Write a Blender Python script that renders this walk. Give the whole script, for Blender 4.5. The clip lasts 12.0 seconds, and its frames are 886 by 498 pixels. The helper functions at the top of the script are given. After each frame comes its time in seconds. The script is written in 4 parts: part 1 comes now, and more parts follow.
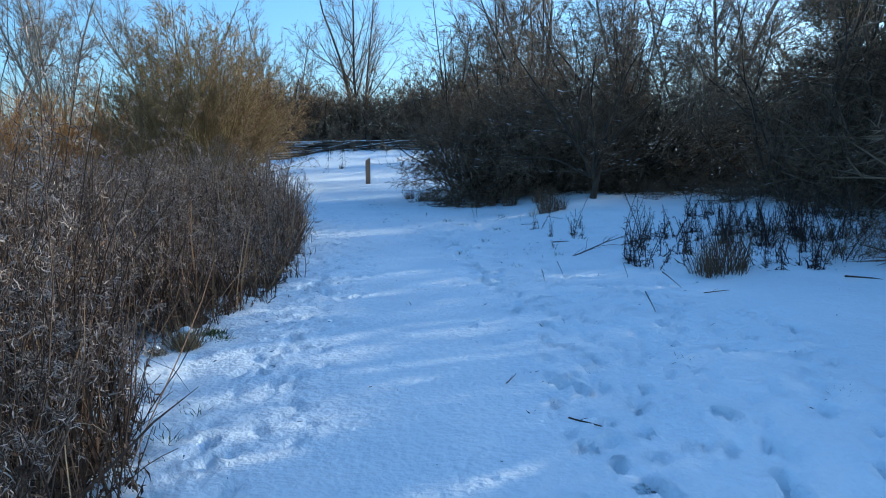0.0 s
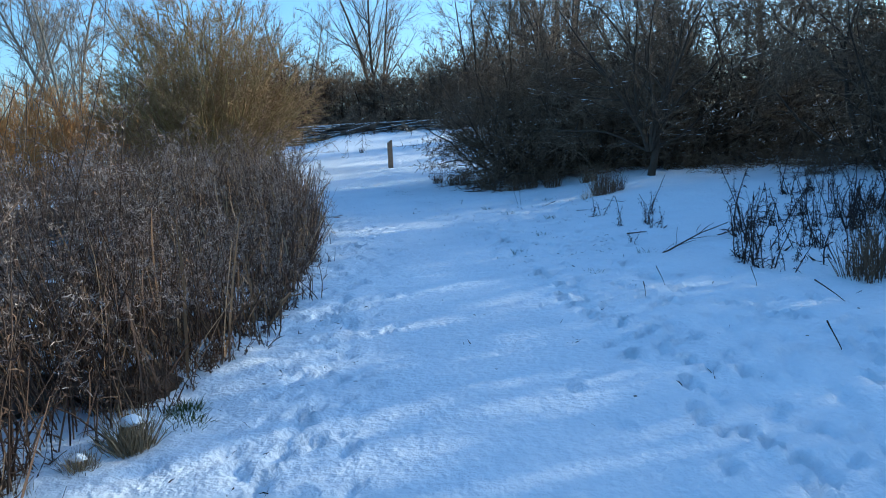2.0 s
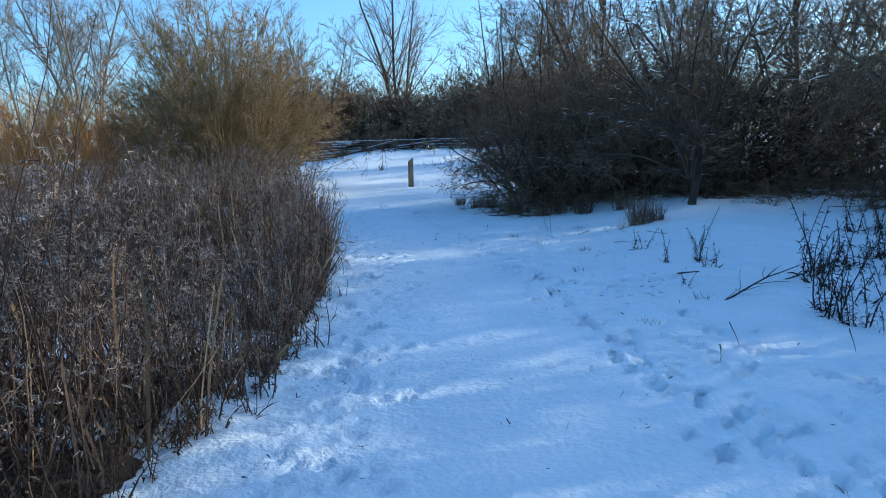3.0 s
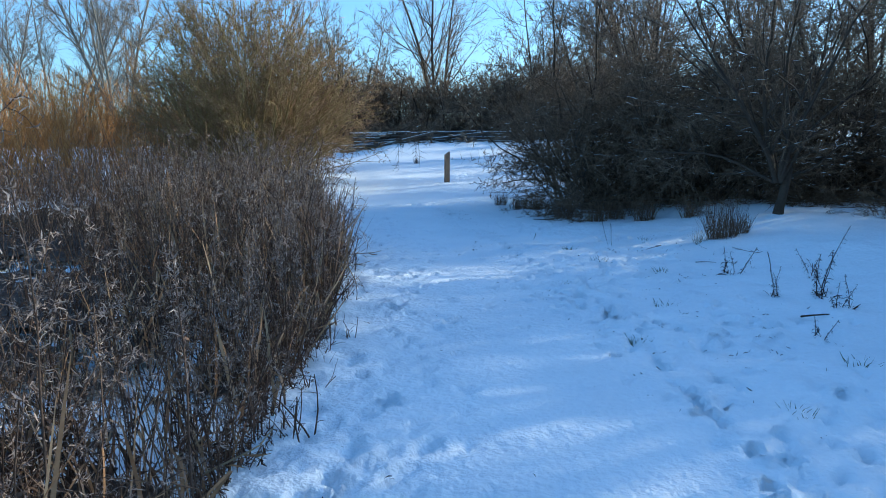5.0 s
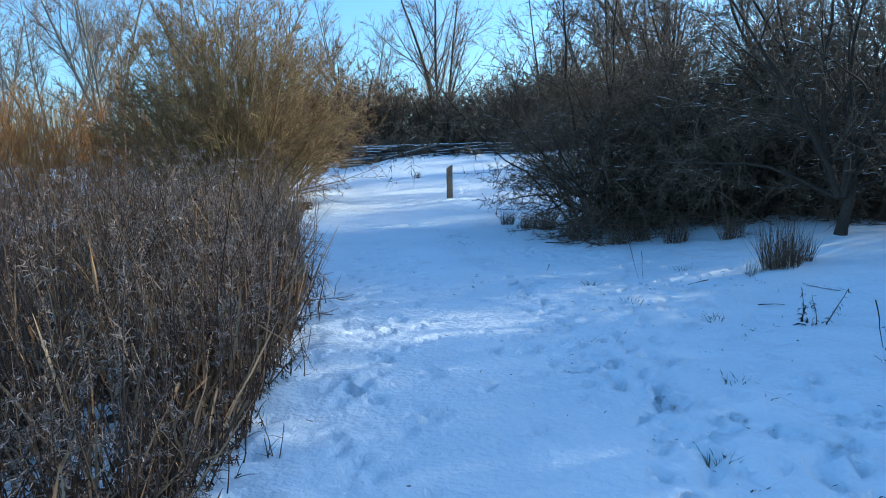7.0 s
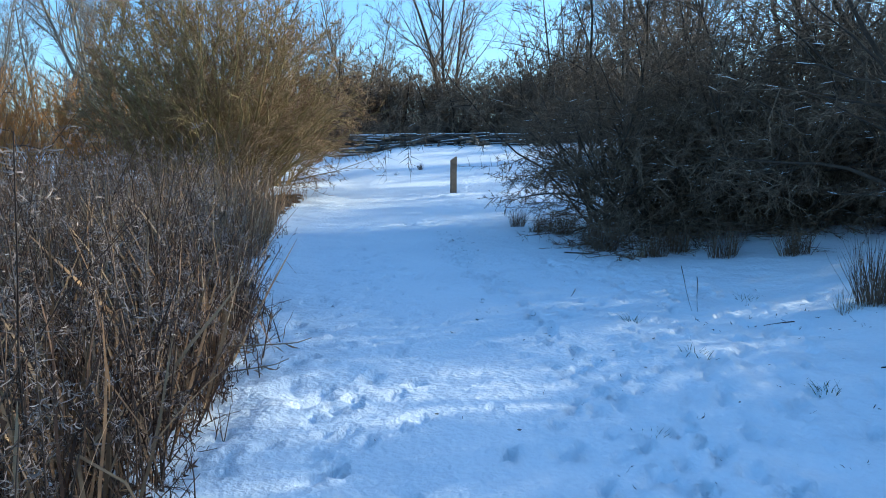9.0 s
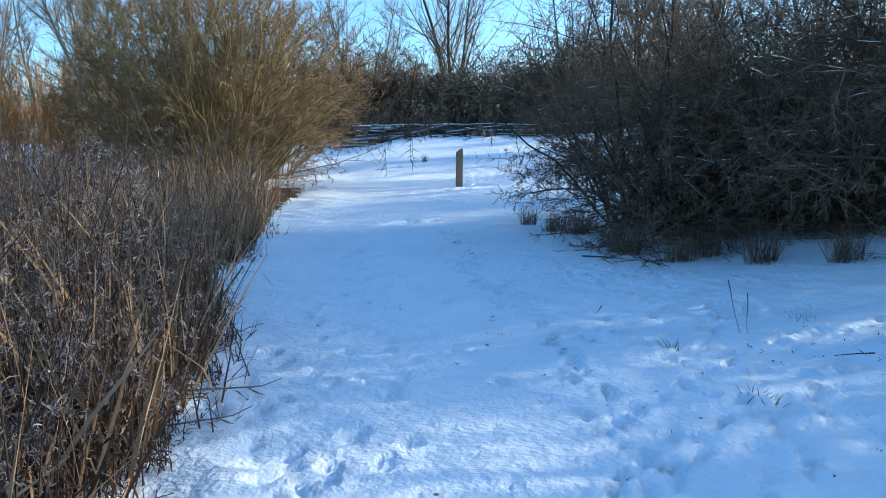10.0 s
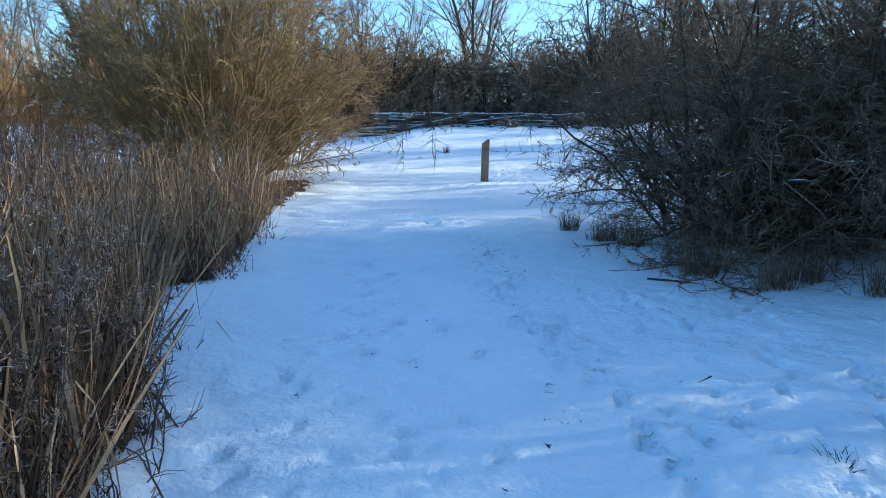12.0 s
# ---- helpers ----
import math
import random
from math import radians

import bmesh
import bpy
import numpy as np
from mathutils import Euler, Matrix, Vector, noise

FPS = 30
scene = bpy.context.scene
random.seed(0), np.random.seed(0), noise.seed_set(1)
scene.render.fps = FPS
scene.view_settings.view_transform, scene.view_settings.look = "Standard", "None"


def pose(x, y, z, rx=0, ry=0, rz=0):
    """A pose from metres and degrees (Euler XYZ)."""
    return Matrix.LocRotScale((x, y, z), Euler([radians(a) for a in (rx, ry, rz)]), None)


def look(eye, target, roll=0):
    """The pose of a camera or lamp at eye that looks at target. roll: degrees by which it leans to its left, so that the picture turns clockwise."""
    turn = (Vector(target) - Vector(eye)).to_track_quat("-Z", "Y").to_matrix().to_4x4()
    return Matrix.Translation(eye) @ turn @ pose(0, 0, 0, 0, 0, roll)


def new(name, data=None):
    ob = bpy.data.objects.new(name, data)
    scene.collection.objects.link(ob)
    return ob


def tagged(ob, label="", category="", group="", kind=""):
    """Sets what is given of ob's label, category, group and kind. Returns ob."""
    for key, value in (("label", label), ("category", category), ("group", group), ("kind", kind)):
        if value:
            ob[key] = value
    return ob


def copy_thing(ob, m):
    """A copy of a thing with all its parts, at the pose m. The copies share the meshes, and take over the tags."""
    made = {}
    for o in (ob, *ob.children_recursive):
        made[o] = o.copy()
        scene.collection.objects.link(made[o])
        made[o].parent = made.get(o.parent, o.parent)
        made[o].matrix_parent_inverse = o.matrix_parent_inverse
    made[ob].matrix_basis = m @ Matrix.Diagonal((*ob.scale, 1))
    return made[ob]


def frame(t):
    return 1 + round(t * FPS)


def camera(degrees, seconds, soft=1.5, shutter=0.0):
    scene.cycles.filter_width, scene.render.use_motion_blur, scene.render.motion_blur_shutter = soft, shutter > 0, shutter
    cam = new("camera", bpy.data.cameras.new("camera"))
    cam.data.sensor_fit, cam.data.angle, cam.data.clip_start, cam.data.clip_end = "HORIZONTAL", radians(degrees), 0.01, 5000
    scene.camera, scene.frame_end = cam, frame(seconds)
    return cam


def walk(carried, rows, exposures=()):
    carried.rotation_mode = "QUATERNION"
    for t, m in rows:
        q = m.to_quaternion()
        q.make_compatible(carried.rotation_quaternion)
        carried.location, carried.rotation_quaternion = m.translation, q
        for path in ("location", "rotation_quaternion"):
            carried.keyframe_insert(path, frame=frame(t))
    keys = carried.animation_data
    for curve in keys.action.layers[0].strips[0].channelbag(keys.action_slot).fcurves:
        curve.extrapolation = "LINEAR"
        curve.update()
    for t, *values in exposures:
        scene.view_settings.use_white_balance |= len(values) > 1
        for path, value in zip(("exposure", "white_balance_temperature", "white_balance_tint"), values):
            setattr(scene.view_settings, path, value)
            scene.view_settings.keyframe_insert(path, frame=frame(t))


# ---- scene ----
cam = camera(64.0, 12.0, soft=1.0)
PATH = [
    (0, (0.047, 0.022, 1.573), (0.062, 2.004, 1.304), -1.0),
    (0.5, (0.006, 0.556, 1.572), (0.014, 2.538, 1.3), -0.6),
    (1, (-0.083, 1.109, 1.555), (-0.108, 3.087, 1.256), -2.7),
    (1.5, (-0.151, 1.667, 1.559), (-0.206, 3.643, 1.257), -2.4),
    (2, (-0.271, 2.273, 1.539), (-0.323, 4.246, 1.218), -3.4),
    (2.5, (-0.312, 2.826, 1.556), (-0.369, 4.8, 1.239), -2.6),
    (3, (-0.402, 3.351, 1.577), (-0.5, 5.33, 1.308), -1.9),
    (3.2, (-0.412, 3.565, 1.579), (-0.528, 5.545, 1.317), -2.0),
    (5, (-0.578, 5.41, 1.6), (-0.773, 7.379, 1.313), -0.8),
    (5.5, (-0.621, 5.943, 1.623), (-0.822, 7.913, 1.345), -2.1),
    (6, (-0.607, 6.387, 1.663), (-0.819, 8.36, 1.408), -1.9),
    (6.5, (-0.6, 6.961, 1.622), (-0.812, 8.934, 1.372), -2.0),
    (7, (-0.563, 7.503, 1.605), (-0.784, 9.475, 1.354), -1.7),
    (7.2, (-0.603, 7.74, 1.601), (-0.818, 9.712, 1.348), -1.3),
    (8.8, (-0.706, 9.41, 1.632), (-0.937, 11.377, 1.354), -0.8),
    (9, (-0.716, 9.627, 1.625), (-0.949, 11.594, 1.347), -0.6),
    (9.5, (-0.744, 10.178, 1.634), (-0.989, 12.142, 1.346), 0.1),
    (10, (-0.825, 10.721, 1.641), (-1.074, 12.682, 1.338), -0.6),
    (10.5, (-0.885, 11.209, 1.625), (-1.144, 13.17, 1.327), 0.5),
    (11, (-0.984, 11.723, 1.613), (-1.253, 13.68, 1.302), 0.3),
    (11.5, (-1.058, 12.281, 1.593), (-1.329, 14.236, 1.271), -0.0),
    (12, (-1.199, 12.725, 1.631), (-1.498, 14.675, 1.301), 0.3),
]
walk(cam, [(t, look(eye, target, roll)) for t, eye, target, roll in PATH],
     [(0.0, 0.56, 4640, -3), (6.0, 0.7, 4620, -3), (12.0, 0.85, 4720, -3)])

# ---- light ----
SUN_AZ, SUN_EL = radians(66.0), radians(18.0)      # clockwise from +Y
sun_dir = Vector((math.sin(SUN_AZ) * math.cos(SUN_EL), math.cos(SUN_AZ) * math.cos(SUN_EL), math.sin(SUN_EL)))
world = bpy.data.worlds.new("world")
world.use_nodes = True
scene.world = world
wn = world.node_tree
sky = wn.nodes.new("ShaderNodeTexSky")
sky.sky_type, sky.sun_disc = "NISHITA", False
sky.sun_elevation, sky.sun_rotation = SUN_EL, SUN_AZ
sky.air_density, sky.dust_density, sky.ozone_density = 1.0, 1.3, 2.1
wn.links.new(sky.outputs[0], wn.nodes["Background"].inputs[0])
wn.nodes["Background"].inputs[1].default_value = 0.15
sun = new("sun", bpy.data.lights.new("sun", "SUN"))
sun.data.energy, sun.data.angle, sun.data.color = 4.3, radians(0.6), (1.0, 0.77, 0.49)
sun.matrix_basis = look(sun_dir * 50, (0, 0, 0))


# ---- materials ----
def mat(name, cols, scale=6.0, rough=0.85, bump=0.3, bscale=60.0, island=0.6, obrand=False, spec=0.3):
    """Noise and a random value for each piece run through a ramp of colours; a second, finer noise gives grain and relief."""
    m = bpy.data.materials.new(name)
    m.use_nodes = True
    t = m.node_tree
    b = t.nodes["Principled BSDF"]
    b.inputs["Roughness"].default_value = rough
    b.inputs["Specular IOR Level"].default_value = spec
    tc = t.nodes.new("ShaderNodeTexCoord")
    n1 = t.nodes.new("ShaderNodeTexNoise")
    n1.inputs["Scale"].default_value, n1.inputs["Detail"].default_value = scale, 4
    t.links.new(tc.outputs["Object"], n1.inputs["Vector"])
    n2 = t.nodes.new("ShaderNodeTexNoise")
    n2.inputs["Scale"].default_value, n2.inputs["Detail"].default_value = bscale, 3
    t.links.new(tc.outputs["Object"], n2.inputs["Vector"])
    if obrand:
        rnd = t.nodes.new("ShaderNodeObjectInfo").outputs["Random"]
    else:
        rnd = t.nodes.new("ShaderNodeNewGeometry").outputs["Random Per Island"]
    mx = t.nodes.new("ShaderNodeMix")
    mx.inputs[0].default_value = island
    t.links.new(n1.outputs[0], mx.inputs[2])
    t.links.new(rnd, mx.inputs[3])
    mx2 = t.nodes.new("ShaderNodeMix")
    mx2.inputs[0].default_value = 0.25
    t.links.new(mx.outputs[0], mx2.inputs[2])
    t.links.new(n2.outputs[0], mx2.inputs[3])
    ramp = t.nodes.new("ShaderNodeValToRGB")
    el = ramp.color_ramp.elements
    while len(el) < len(cols):
        el.new(0.5)
    for i, c in enumerate(cols):
        el[i].position = 0.18 + 0.64 * i / (len(cols) - 1)
        el[i].color = (*c, 1)
    t.links.new(mx2.outputs[0], ramp.inputs[0])
    t.links.new(ramp.outputs[0], b.inputs["Base Color"])
    if bump:
        bp = t.nodes.new("ShaderNodeBump")
        bp.inputs["Strength"].default_value, bp.inputs["Distance"].default_value = bump, 0.01
        t.links.new(n2.outputs[0], bp.inputs["Height"])
        t.links.new(bp.outputs[0], b.inputs["Normal"])
    return m


def snow_mat(name, grains=True):
    m = bpy.data.materials.new(name)
    m.use_nodes = True
    t = m.node_tree
    b = t.nodes["Principled BSDF"]
    b.inputs["Roughness"].default_value, b.inputs["Specular IOR Level"].default_value = 0.65, 0.25
    tc = t.nodes.new("ShaderNodeTexCoord")
    big = t.nodes.new("ShaderNodeTexNoise")
    big.inputs["Scale"].default_value, big.inputs["Detail"].default_value = 0.7, 5
    fine = t.nodes.new("ShaderNodeTexNoise")
    fine.inputs["Scale"].default_value, fine.inputs["Detail"].default_value = 26.0, 6
    mid = t.nodes.new("ShaderNodeTexNoise")
    mid.inputs["Scale"].default_value, mid.inputs["Detail"].default_value = 5.0, 4
    for n in (big, fine, mid):
        t.links.new(tc.outputs["Object"], n.inputs["Vector"])
    mx = t.nodes.new("ShaderNodeMix")
    mx.inputs[0].default_value = 0.4
    t.links.new(big.outputs[0], mx.inputs[2])
    t.links.new(fine.outputs[0], mx.inputs[3])
    ramp = t.nodes.new("ShaderNodeValToRGB")
    ramp.color_ramp.elements[0].position, ramp.color_ramp.elements[0].color = 0.3, (0.85, 0.865, 0.885, 1)
    ramp.color_ramp.elements[1].position, ramp.color_ramp.elements[1].color = 0.6, (0.945, 0.95, 0.955, 1)
    t.links.new(mx.outputs[0], ramp.inputs[0])
    col = ramp.outputs[0]
    if grains:
        # scattered bits of grass and leaf litter frozen into the surface
        vor = t.nodes.new("ShaderNodeTexVoronoi")
        vor.inputs["Scale"].default_value = 3.2
        t.links.new(tc.outputs["Object"], vor.inputs["Vector"])
        lt = t.nodes.new("ShaderNodeMath")
        lt.operation = "LESS_THAN"
        lt.inputs[1].default_value = 0.045
        t.links.new(vor.outputs["Distance"], lt.inputs[0])
        gate = t.nodes.new("ShaderNodeMath")
        gate.operation = "GREATER_THAN"
        gate.inputs[1].default_value = 0.52
        t.links.new(mid.outputs[0], gate.inputs[0])
        both = t.nodes.new("ShaderNodeMath")
        both.operation = "MULTIPLY"
        t.links.new(lt.outputs[0], both.inputs[0])
        t.links.new(gate.outputs[0], both.inputs[1])
        dark = t.nodes.new("ShaderNodeMix")
        dark.data_type = "RGBA"
        t.links.new(both.outputs[0], dark.inputs[0])
        t.links.new(col, dark.inputs[6])
        dark.inputs[7].default_value = (0.16, 0.15, 0.12, 1)
        col = dark.outputs[2]
    t.links.new(col, b.inputs["Base Color"])
    add = t.nodes.new("ShaderNodeMath")
    add.operation = "ADD"
    lump = t.nodes.new("ShaderNodeTexNoise")
    lump.inputs["Scale"].default_value, lump.inputs["Detail"].default_value = 13.0, 3
    t.links.new(tc.outputs["Object"], lump.inputs["Vector"])
    small = t.nodes.new("ShaderNodeMath")
    small.operation = "MULTIPLY_ADD"
    small.inputs[1].default_value = 0.35
    t.links.new(fine.outputs[0], small.inputs[0])
    t.links.new(lump.outputs[0], small.inputs[2])
    t.links.new(small.outputs[0], add.inputs[0])
    t.links.new(mid.outputs[0], add.inputs[1])
    bp = t.nodes.new("ShaderNodeBump")
    bp.inputs["Strength"].default_value, bp.inputs["Distance"].default_value = 0.55, 0.035
    t.links.new(add.outputs[0], bp.inputs["Height"])
    t.links.new(bp.outputs[0], b.inputs["Normal"])
    return m


SNOW = snow_mat("snow")
SNOW_CAP = snow_mat("snow_cap", False)
BARK_DARK = mat("bark_dark", [(0.02, 0.014, 0.009), (0.05, 0.036, 0.024), (0.125, 0.092, 0.064)], 5, bump=0.7, bscale=40)
TWIG_DARK = mat("twig_dark", [(0.06, 0.039, 0.023), (0.145, 0.098, 0.058), (0.31, 0.22, 0.135)], 0.6, bump=0.0)
BARK_OLIVE = mat("bark_olive", [(0.11, 0.075, 0.028), (0.25, 0.178, 0.066), (0.4, 0.295, 0.125)], 4, bump=0.5, bscale=40)
TWIG_TAN = mat("twig_tan", [(0.125, 0.066, 0.03), (0.24, 0.14, 0.066), (0.37, 0.24, 0.125)], 0.5, bump=0.0)
TWIG_ORANGE = mat("twig_orange", [(0.26, 0.10, 0.025), (0.44, 0.20, 0.05), (0.56, 0.32, 0.10)], 0.5, bump=0.0)
BARK_GREY = mat("bark_grey", [(0.09, 0.075, 0.055), (0.17, 0.145, 0.11), (0.27, 0.23, 0.18)], 3, bump=0.5, bscale=30)
TWIG_GREY = mat("twig_grey", [(0.09, 0.07, 0.055), (0.18, 0.145, 0.115), (0.27, 0.225, 0.18)], 0.4, bump=0.0)
STEM_BROWN = mat("stem_brown", [(0.03, 0.018, 0.012), (0.09, 0.055, 0.034), (0.27, 0.177, 0.11)], 0.9, bump=0.0, island=0.5)
LEAF_BROWN = mat("leaf_brown", [(0.028, 0.016, 0.010), (0.085, 0.048, 0.029), (0.25, 0.15, 0.088)], 0.9, bump=0.0, island=0.5)
FLUFF = mat("seed_fluff", [(0.18, 0.128, 0.098), (0.35, 0.265, 0.208), (0.56, 0.46, 0.375)], 3, bump=0.0, spec=0.1)
STRAW = mat("straw", [(0.17, 0.085, 0.035), (0.34, 0.2, 0.095), (0.55, 0.39, 0.22)], 1.5, bump=0.0)
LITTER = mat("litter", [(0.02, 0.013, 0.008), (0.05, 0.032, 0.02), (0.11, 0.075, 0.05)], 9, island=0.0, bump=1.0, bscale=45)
DOCK = mat("dock_dark", [(0.012, 0.009, 0.008), (0.032, 0.022, 0.018), (0.08, 0.055, 0.04)], 3, bump=0.0)
TUFT_BROWN = mat("tuft_brown", [(0.05, 0.03, 0.017), (0.125, 0.08, 0.045), (0.25, 0.17, 0.1)], 3, bump=0.0)
GRASS_DRY = mat("grass_dry", [(0.13, 0.095, 0.05), (0.26, 0.195, 0.11), (0.40, 0.31, 0.19)], 3, bump=0.0)
GRASS_GREEN = mat("grass_green", [(0.03, 0.045, 0.012), (0.07, 0.09, 0.025), (0.16, 0.15, 0.06)], 3, bump=0.0)
NEEDLE = mat("needle", [(0.008, 0.014, 0.009), (0.018, 0.032, 0.016), (0.04, 0.06, 0.03)], 1.0, bump=0.0)
POST_WOOD = mat("post_wood", [(0.14, 0.09, 0.055), (0.24, 0.165, 0.10), (0.34, 0.25, 0.165)], 9, island=0.1, bump=0.6, bscale=35)
LOG_BARK = mat("log_bark", [(0.035, 0.03, 0.025), (0.09, 0.075, 0.06), (0.17, 0.145, 0.115)], 4, bump=0.9, bscale=25, obrand=True)
CUT_WOOD = mat("cut_wood", [(0.08, 0.06, 0.045), (0.16, 0.12, 0.085), (0.24, 0.185, 0.13)], 8, bump=0.4, bscale=50, obrand=True)


# ---- mesh helpers ----
def build(name, V, Q, material, parent=None, label="", smooth=True, T=None):
    """One mesh object from arrays of corners, four-sided and three-sided faces."""
    me = bpy.data.meshes.new(name)
    V = np.asarray(V, dtype=np.float32).reshape(-1, 3)
    Q = np.asarray(Q, dtype=np.int32).reshape(-1, 4)
    T = np.zeros((0, 3), np.int32) if T is None else np.asarray(T, np.int32).reshape(-1, 3)
    me.vertices.add(len(V))
    me.vertices.foreach_set("co", V.ravel())
    me.loops.add(Q.size + T.size)
    me.loops.foreach_set("vertex_index", np.concatenate([Q.ravel(), T.ravel()]).astype(np.int32))
    me.polygons.add(len(Q) + len(T))
    starts = np.concatenate([np.arange(len(Q)) * 4, Q.size + np.arange(len(T)) * 3]).astype(np.int32)
    me.polygons.foreach_set("loop_start", starts)
    me.update(calc_edges=True)
    me.validate()
    if smooth:
        me.polygons.foreach_set("use_smooth", np.ones(len(me.polygons), dtype=bool))
    me.materials.append(material)
    ob = new(name, me)
    if parent is not None:
        ob.parent = parent
    if label:
        tagged(ob, label)
    return ob


def unit(a):
    return a / np.maximum(np.linalg.norm(a, axis=-1, keepdims=True), 1e-9)


def tube(P, R, rng, s=3):
    """Tubes along many lines at once: P (m, n, 3), R (m, n)."""
    m, n, _ = P.shape
    tan = unit(np.gradient(P, axis=1)) if n > 2 else unit(np.repeat((P[:, 1:] - P[:, :1]), 2, axis=1))
    ref = unit(rng.normal(size=(m, 1, 3)))
    u = unit(np.cross(tan, ref))
    v = np.cross(tan, u)
    a = np.arange(s) * 2 * np.pi / s
    ring = u[:, :, None, :] * np.cos(a)[None, None, :, None] + v[:, :, None, :] * np.sin(a)[None, None, :, None]
    V = P[:, :, None, :] + ring * R[:, :, None, None]
    idx = np.arange(m * n * s).reshape(m, n, s)
    nx = np.roll(idx, -1, axis=2)
    Q = np.stack([idx[:, :-1], nx[:, :-1], nx[:, 1:], idx[:, 1:]], axis=-1)
    return V.reshape(-1, 3), Q.reshape(-1, 4)


def spike(P, R, rng):
    """Three-sided twigs that run out to a point: P (m, 2, 3), R (m)."""
    m = len(P)
    t = unit(P[:, 1] - P[:, 0])
    u = unit(np.cross(t, rng.normal(size=(m, 3))))
    v = np.cross(t, u)
    a = np.arange(3) * 2 * np.pi / 3
    ring = P[:, :1] + (u[:, None] * np.cos(a)[None, :, None] + v[:, None] * np.sin(a)[None, :, None]) * np.reshape(R, (-1, 1, 1))
    V = np.concatenate([ring, P[:, 1:]], axis=1)
    i = np.arange(m)[:, None] * 4
    T = np.stack([np.concatenate([i, i + 1, i + 3], axis=1), np.concatenate([i + 1, i + 2, i + 3], axis=1), np.concatenate([i + 2, i, i + 3], axis=1)], axis=1)
    return V.reshape(-1, 3), T.reshape(-1, 3)


def ribbon(P, W, side):
    """Thin blades: P (m, n, 3), W (m, n), side (m, 3), or (m, n, 3) for twisted ones."""
    m, n, _ = P.shape
    off = (side if side.ndim == 3 else side[:, None, :]) * W[:, :, None] * 0.5
    V = np.stack([P - off, P + off], axis=2)
    idx = np.arange(m * n * 2).reshape(m, n, 2)
    Q = np.stack([idx[:, :-1, 0], idx[:, :-1, 1], idx[:, 1:, 1], idx[:, 1:, 0]], axis=-1)
    return V.reshape(-1, 3), Q.reshape(-1, 4)


def join(pieces):
    Vs, Qs, k = [], [], 0
    for V, Q in pieces:
        Vs.append(V)
        Qs.append(Q + k)
        k += len(V)
    return np.concatenate(Vs), np.concatenate(Qs)


def grow(p, d, L, n, bend, up, rng):
    """Wandering lines from p along d, of length L, that bend at random and turn up or droop."""
    d = unit(np.array(d, float))
    p = np.array(p, float)
    out = [p]
    step = (np.asarray(L, float) / (n - 1))[:, None]
    for _ in range(n - 1):
        d = unit(d + rng.normal(0, bend, p.shape) + np.array([0, 0, 1.0]) * up)
        p = p + d * step
        out.append(p)
    return np.stack(out, axis=1)


def sprout(P, k, u0, u1, angle, rng):
    """k shoots from each line of P: their roots, ways, mother lines and places along them."""
    m, n, _ = P.shape
    par = np.repeat(np.arange(m), k)
    u = rng.uniform(u0, u1, m * k)
    f = u * (n - 1)
    i = np.minimum(f.astype(int), n - 2)
    w = (f - i)[:, None]
    a, b = P[par, i], P[par, i + 1]
    t = unit(b - a)
    q = unit(np.cross(t, rng.normal(size=t.shape)))
    an = np.radians(rng.normal(angle, angle * 0.25, len(u)))[:, None]
    return a * (1 - w) + b * w, t * np.cos(an) + q * np.sin(an), par, u


def taper(m, n, r0, r1):
    w = np.linspace(0, 1, n)[None, :]
    return np.reshape(r0, (-1, 1)) * (1 - w) + np.reshape(r1, (-1, 1)) * w


def plan_z(z):
    return np.clip(z, 0.05, None)


def thing(name, label, category, group=""):
    ob = new(name)
    ob.empty_display_size = 0.3
    return tagged(ob, label, category, group)


def snow_lines(P, R, share, rng, flat=0.33):
    """Ridges of snow lying on the flatter stretches of branches."""
    m, n, _ = P.shape
    a, b = P[:, :-1].reshape(-1, 3), P[:, 1:].reshape(-1, 3)
    r = np.repeat(R[:, :-1].mean(axis=1), n - 1)
    ok = (np.abs(unit(b - a)[:, 2]) < flat) & (rng.random(len(a)) < share)
    a, b, r = a[ok], b[ok], r[ok]
    f = rng.uniform(0, 0.15, len(a))[:, None]
    run = np.linalg.norm(b - a, axis=1)
    g = np.minimum(rng.uniform(0.55, 1.0, len(a)), f[:, 0] + rng.uniform(0.08, 0.24, len(a)) / np.maximum(run, 0.05))[:, None]
    L = np.stack([a + (b - a) * f, a + (b - a) * (f + g) / 2, a + (b - a) * g], axis=1)
    L[:, 1] += rng.normal(0, 0.004, (len(a), 3))
    L[:, :, 2] += (r * 0.9)[:, None]
    rr = np.clip(r * 0.7, 0.003, 0.014)[:, None] * np.array([[0.35, 1.0, 0.3]])
    return tube(L, rr, rng)


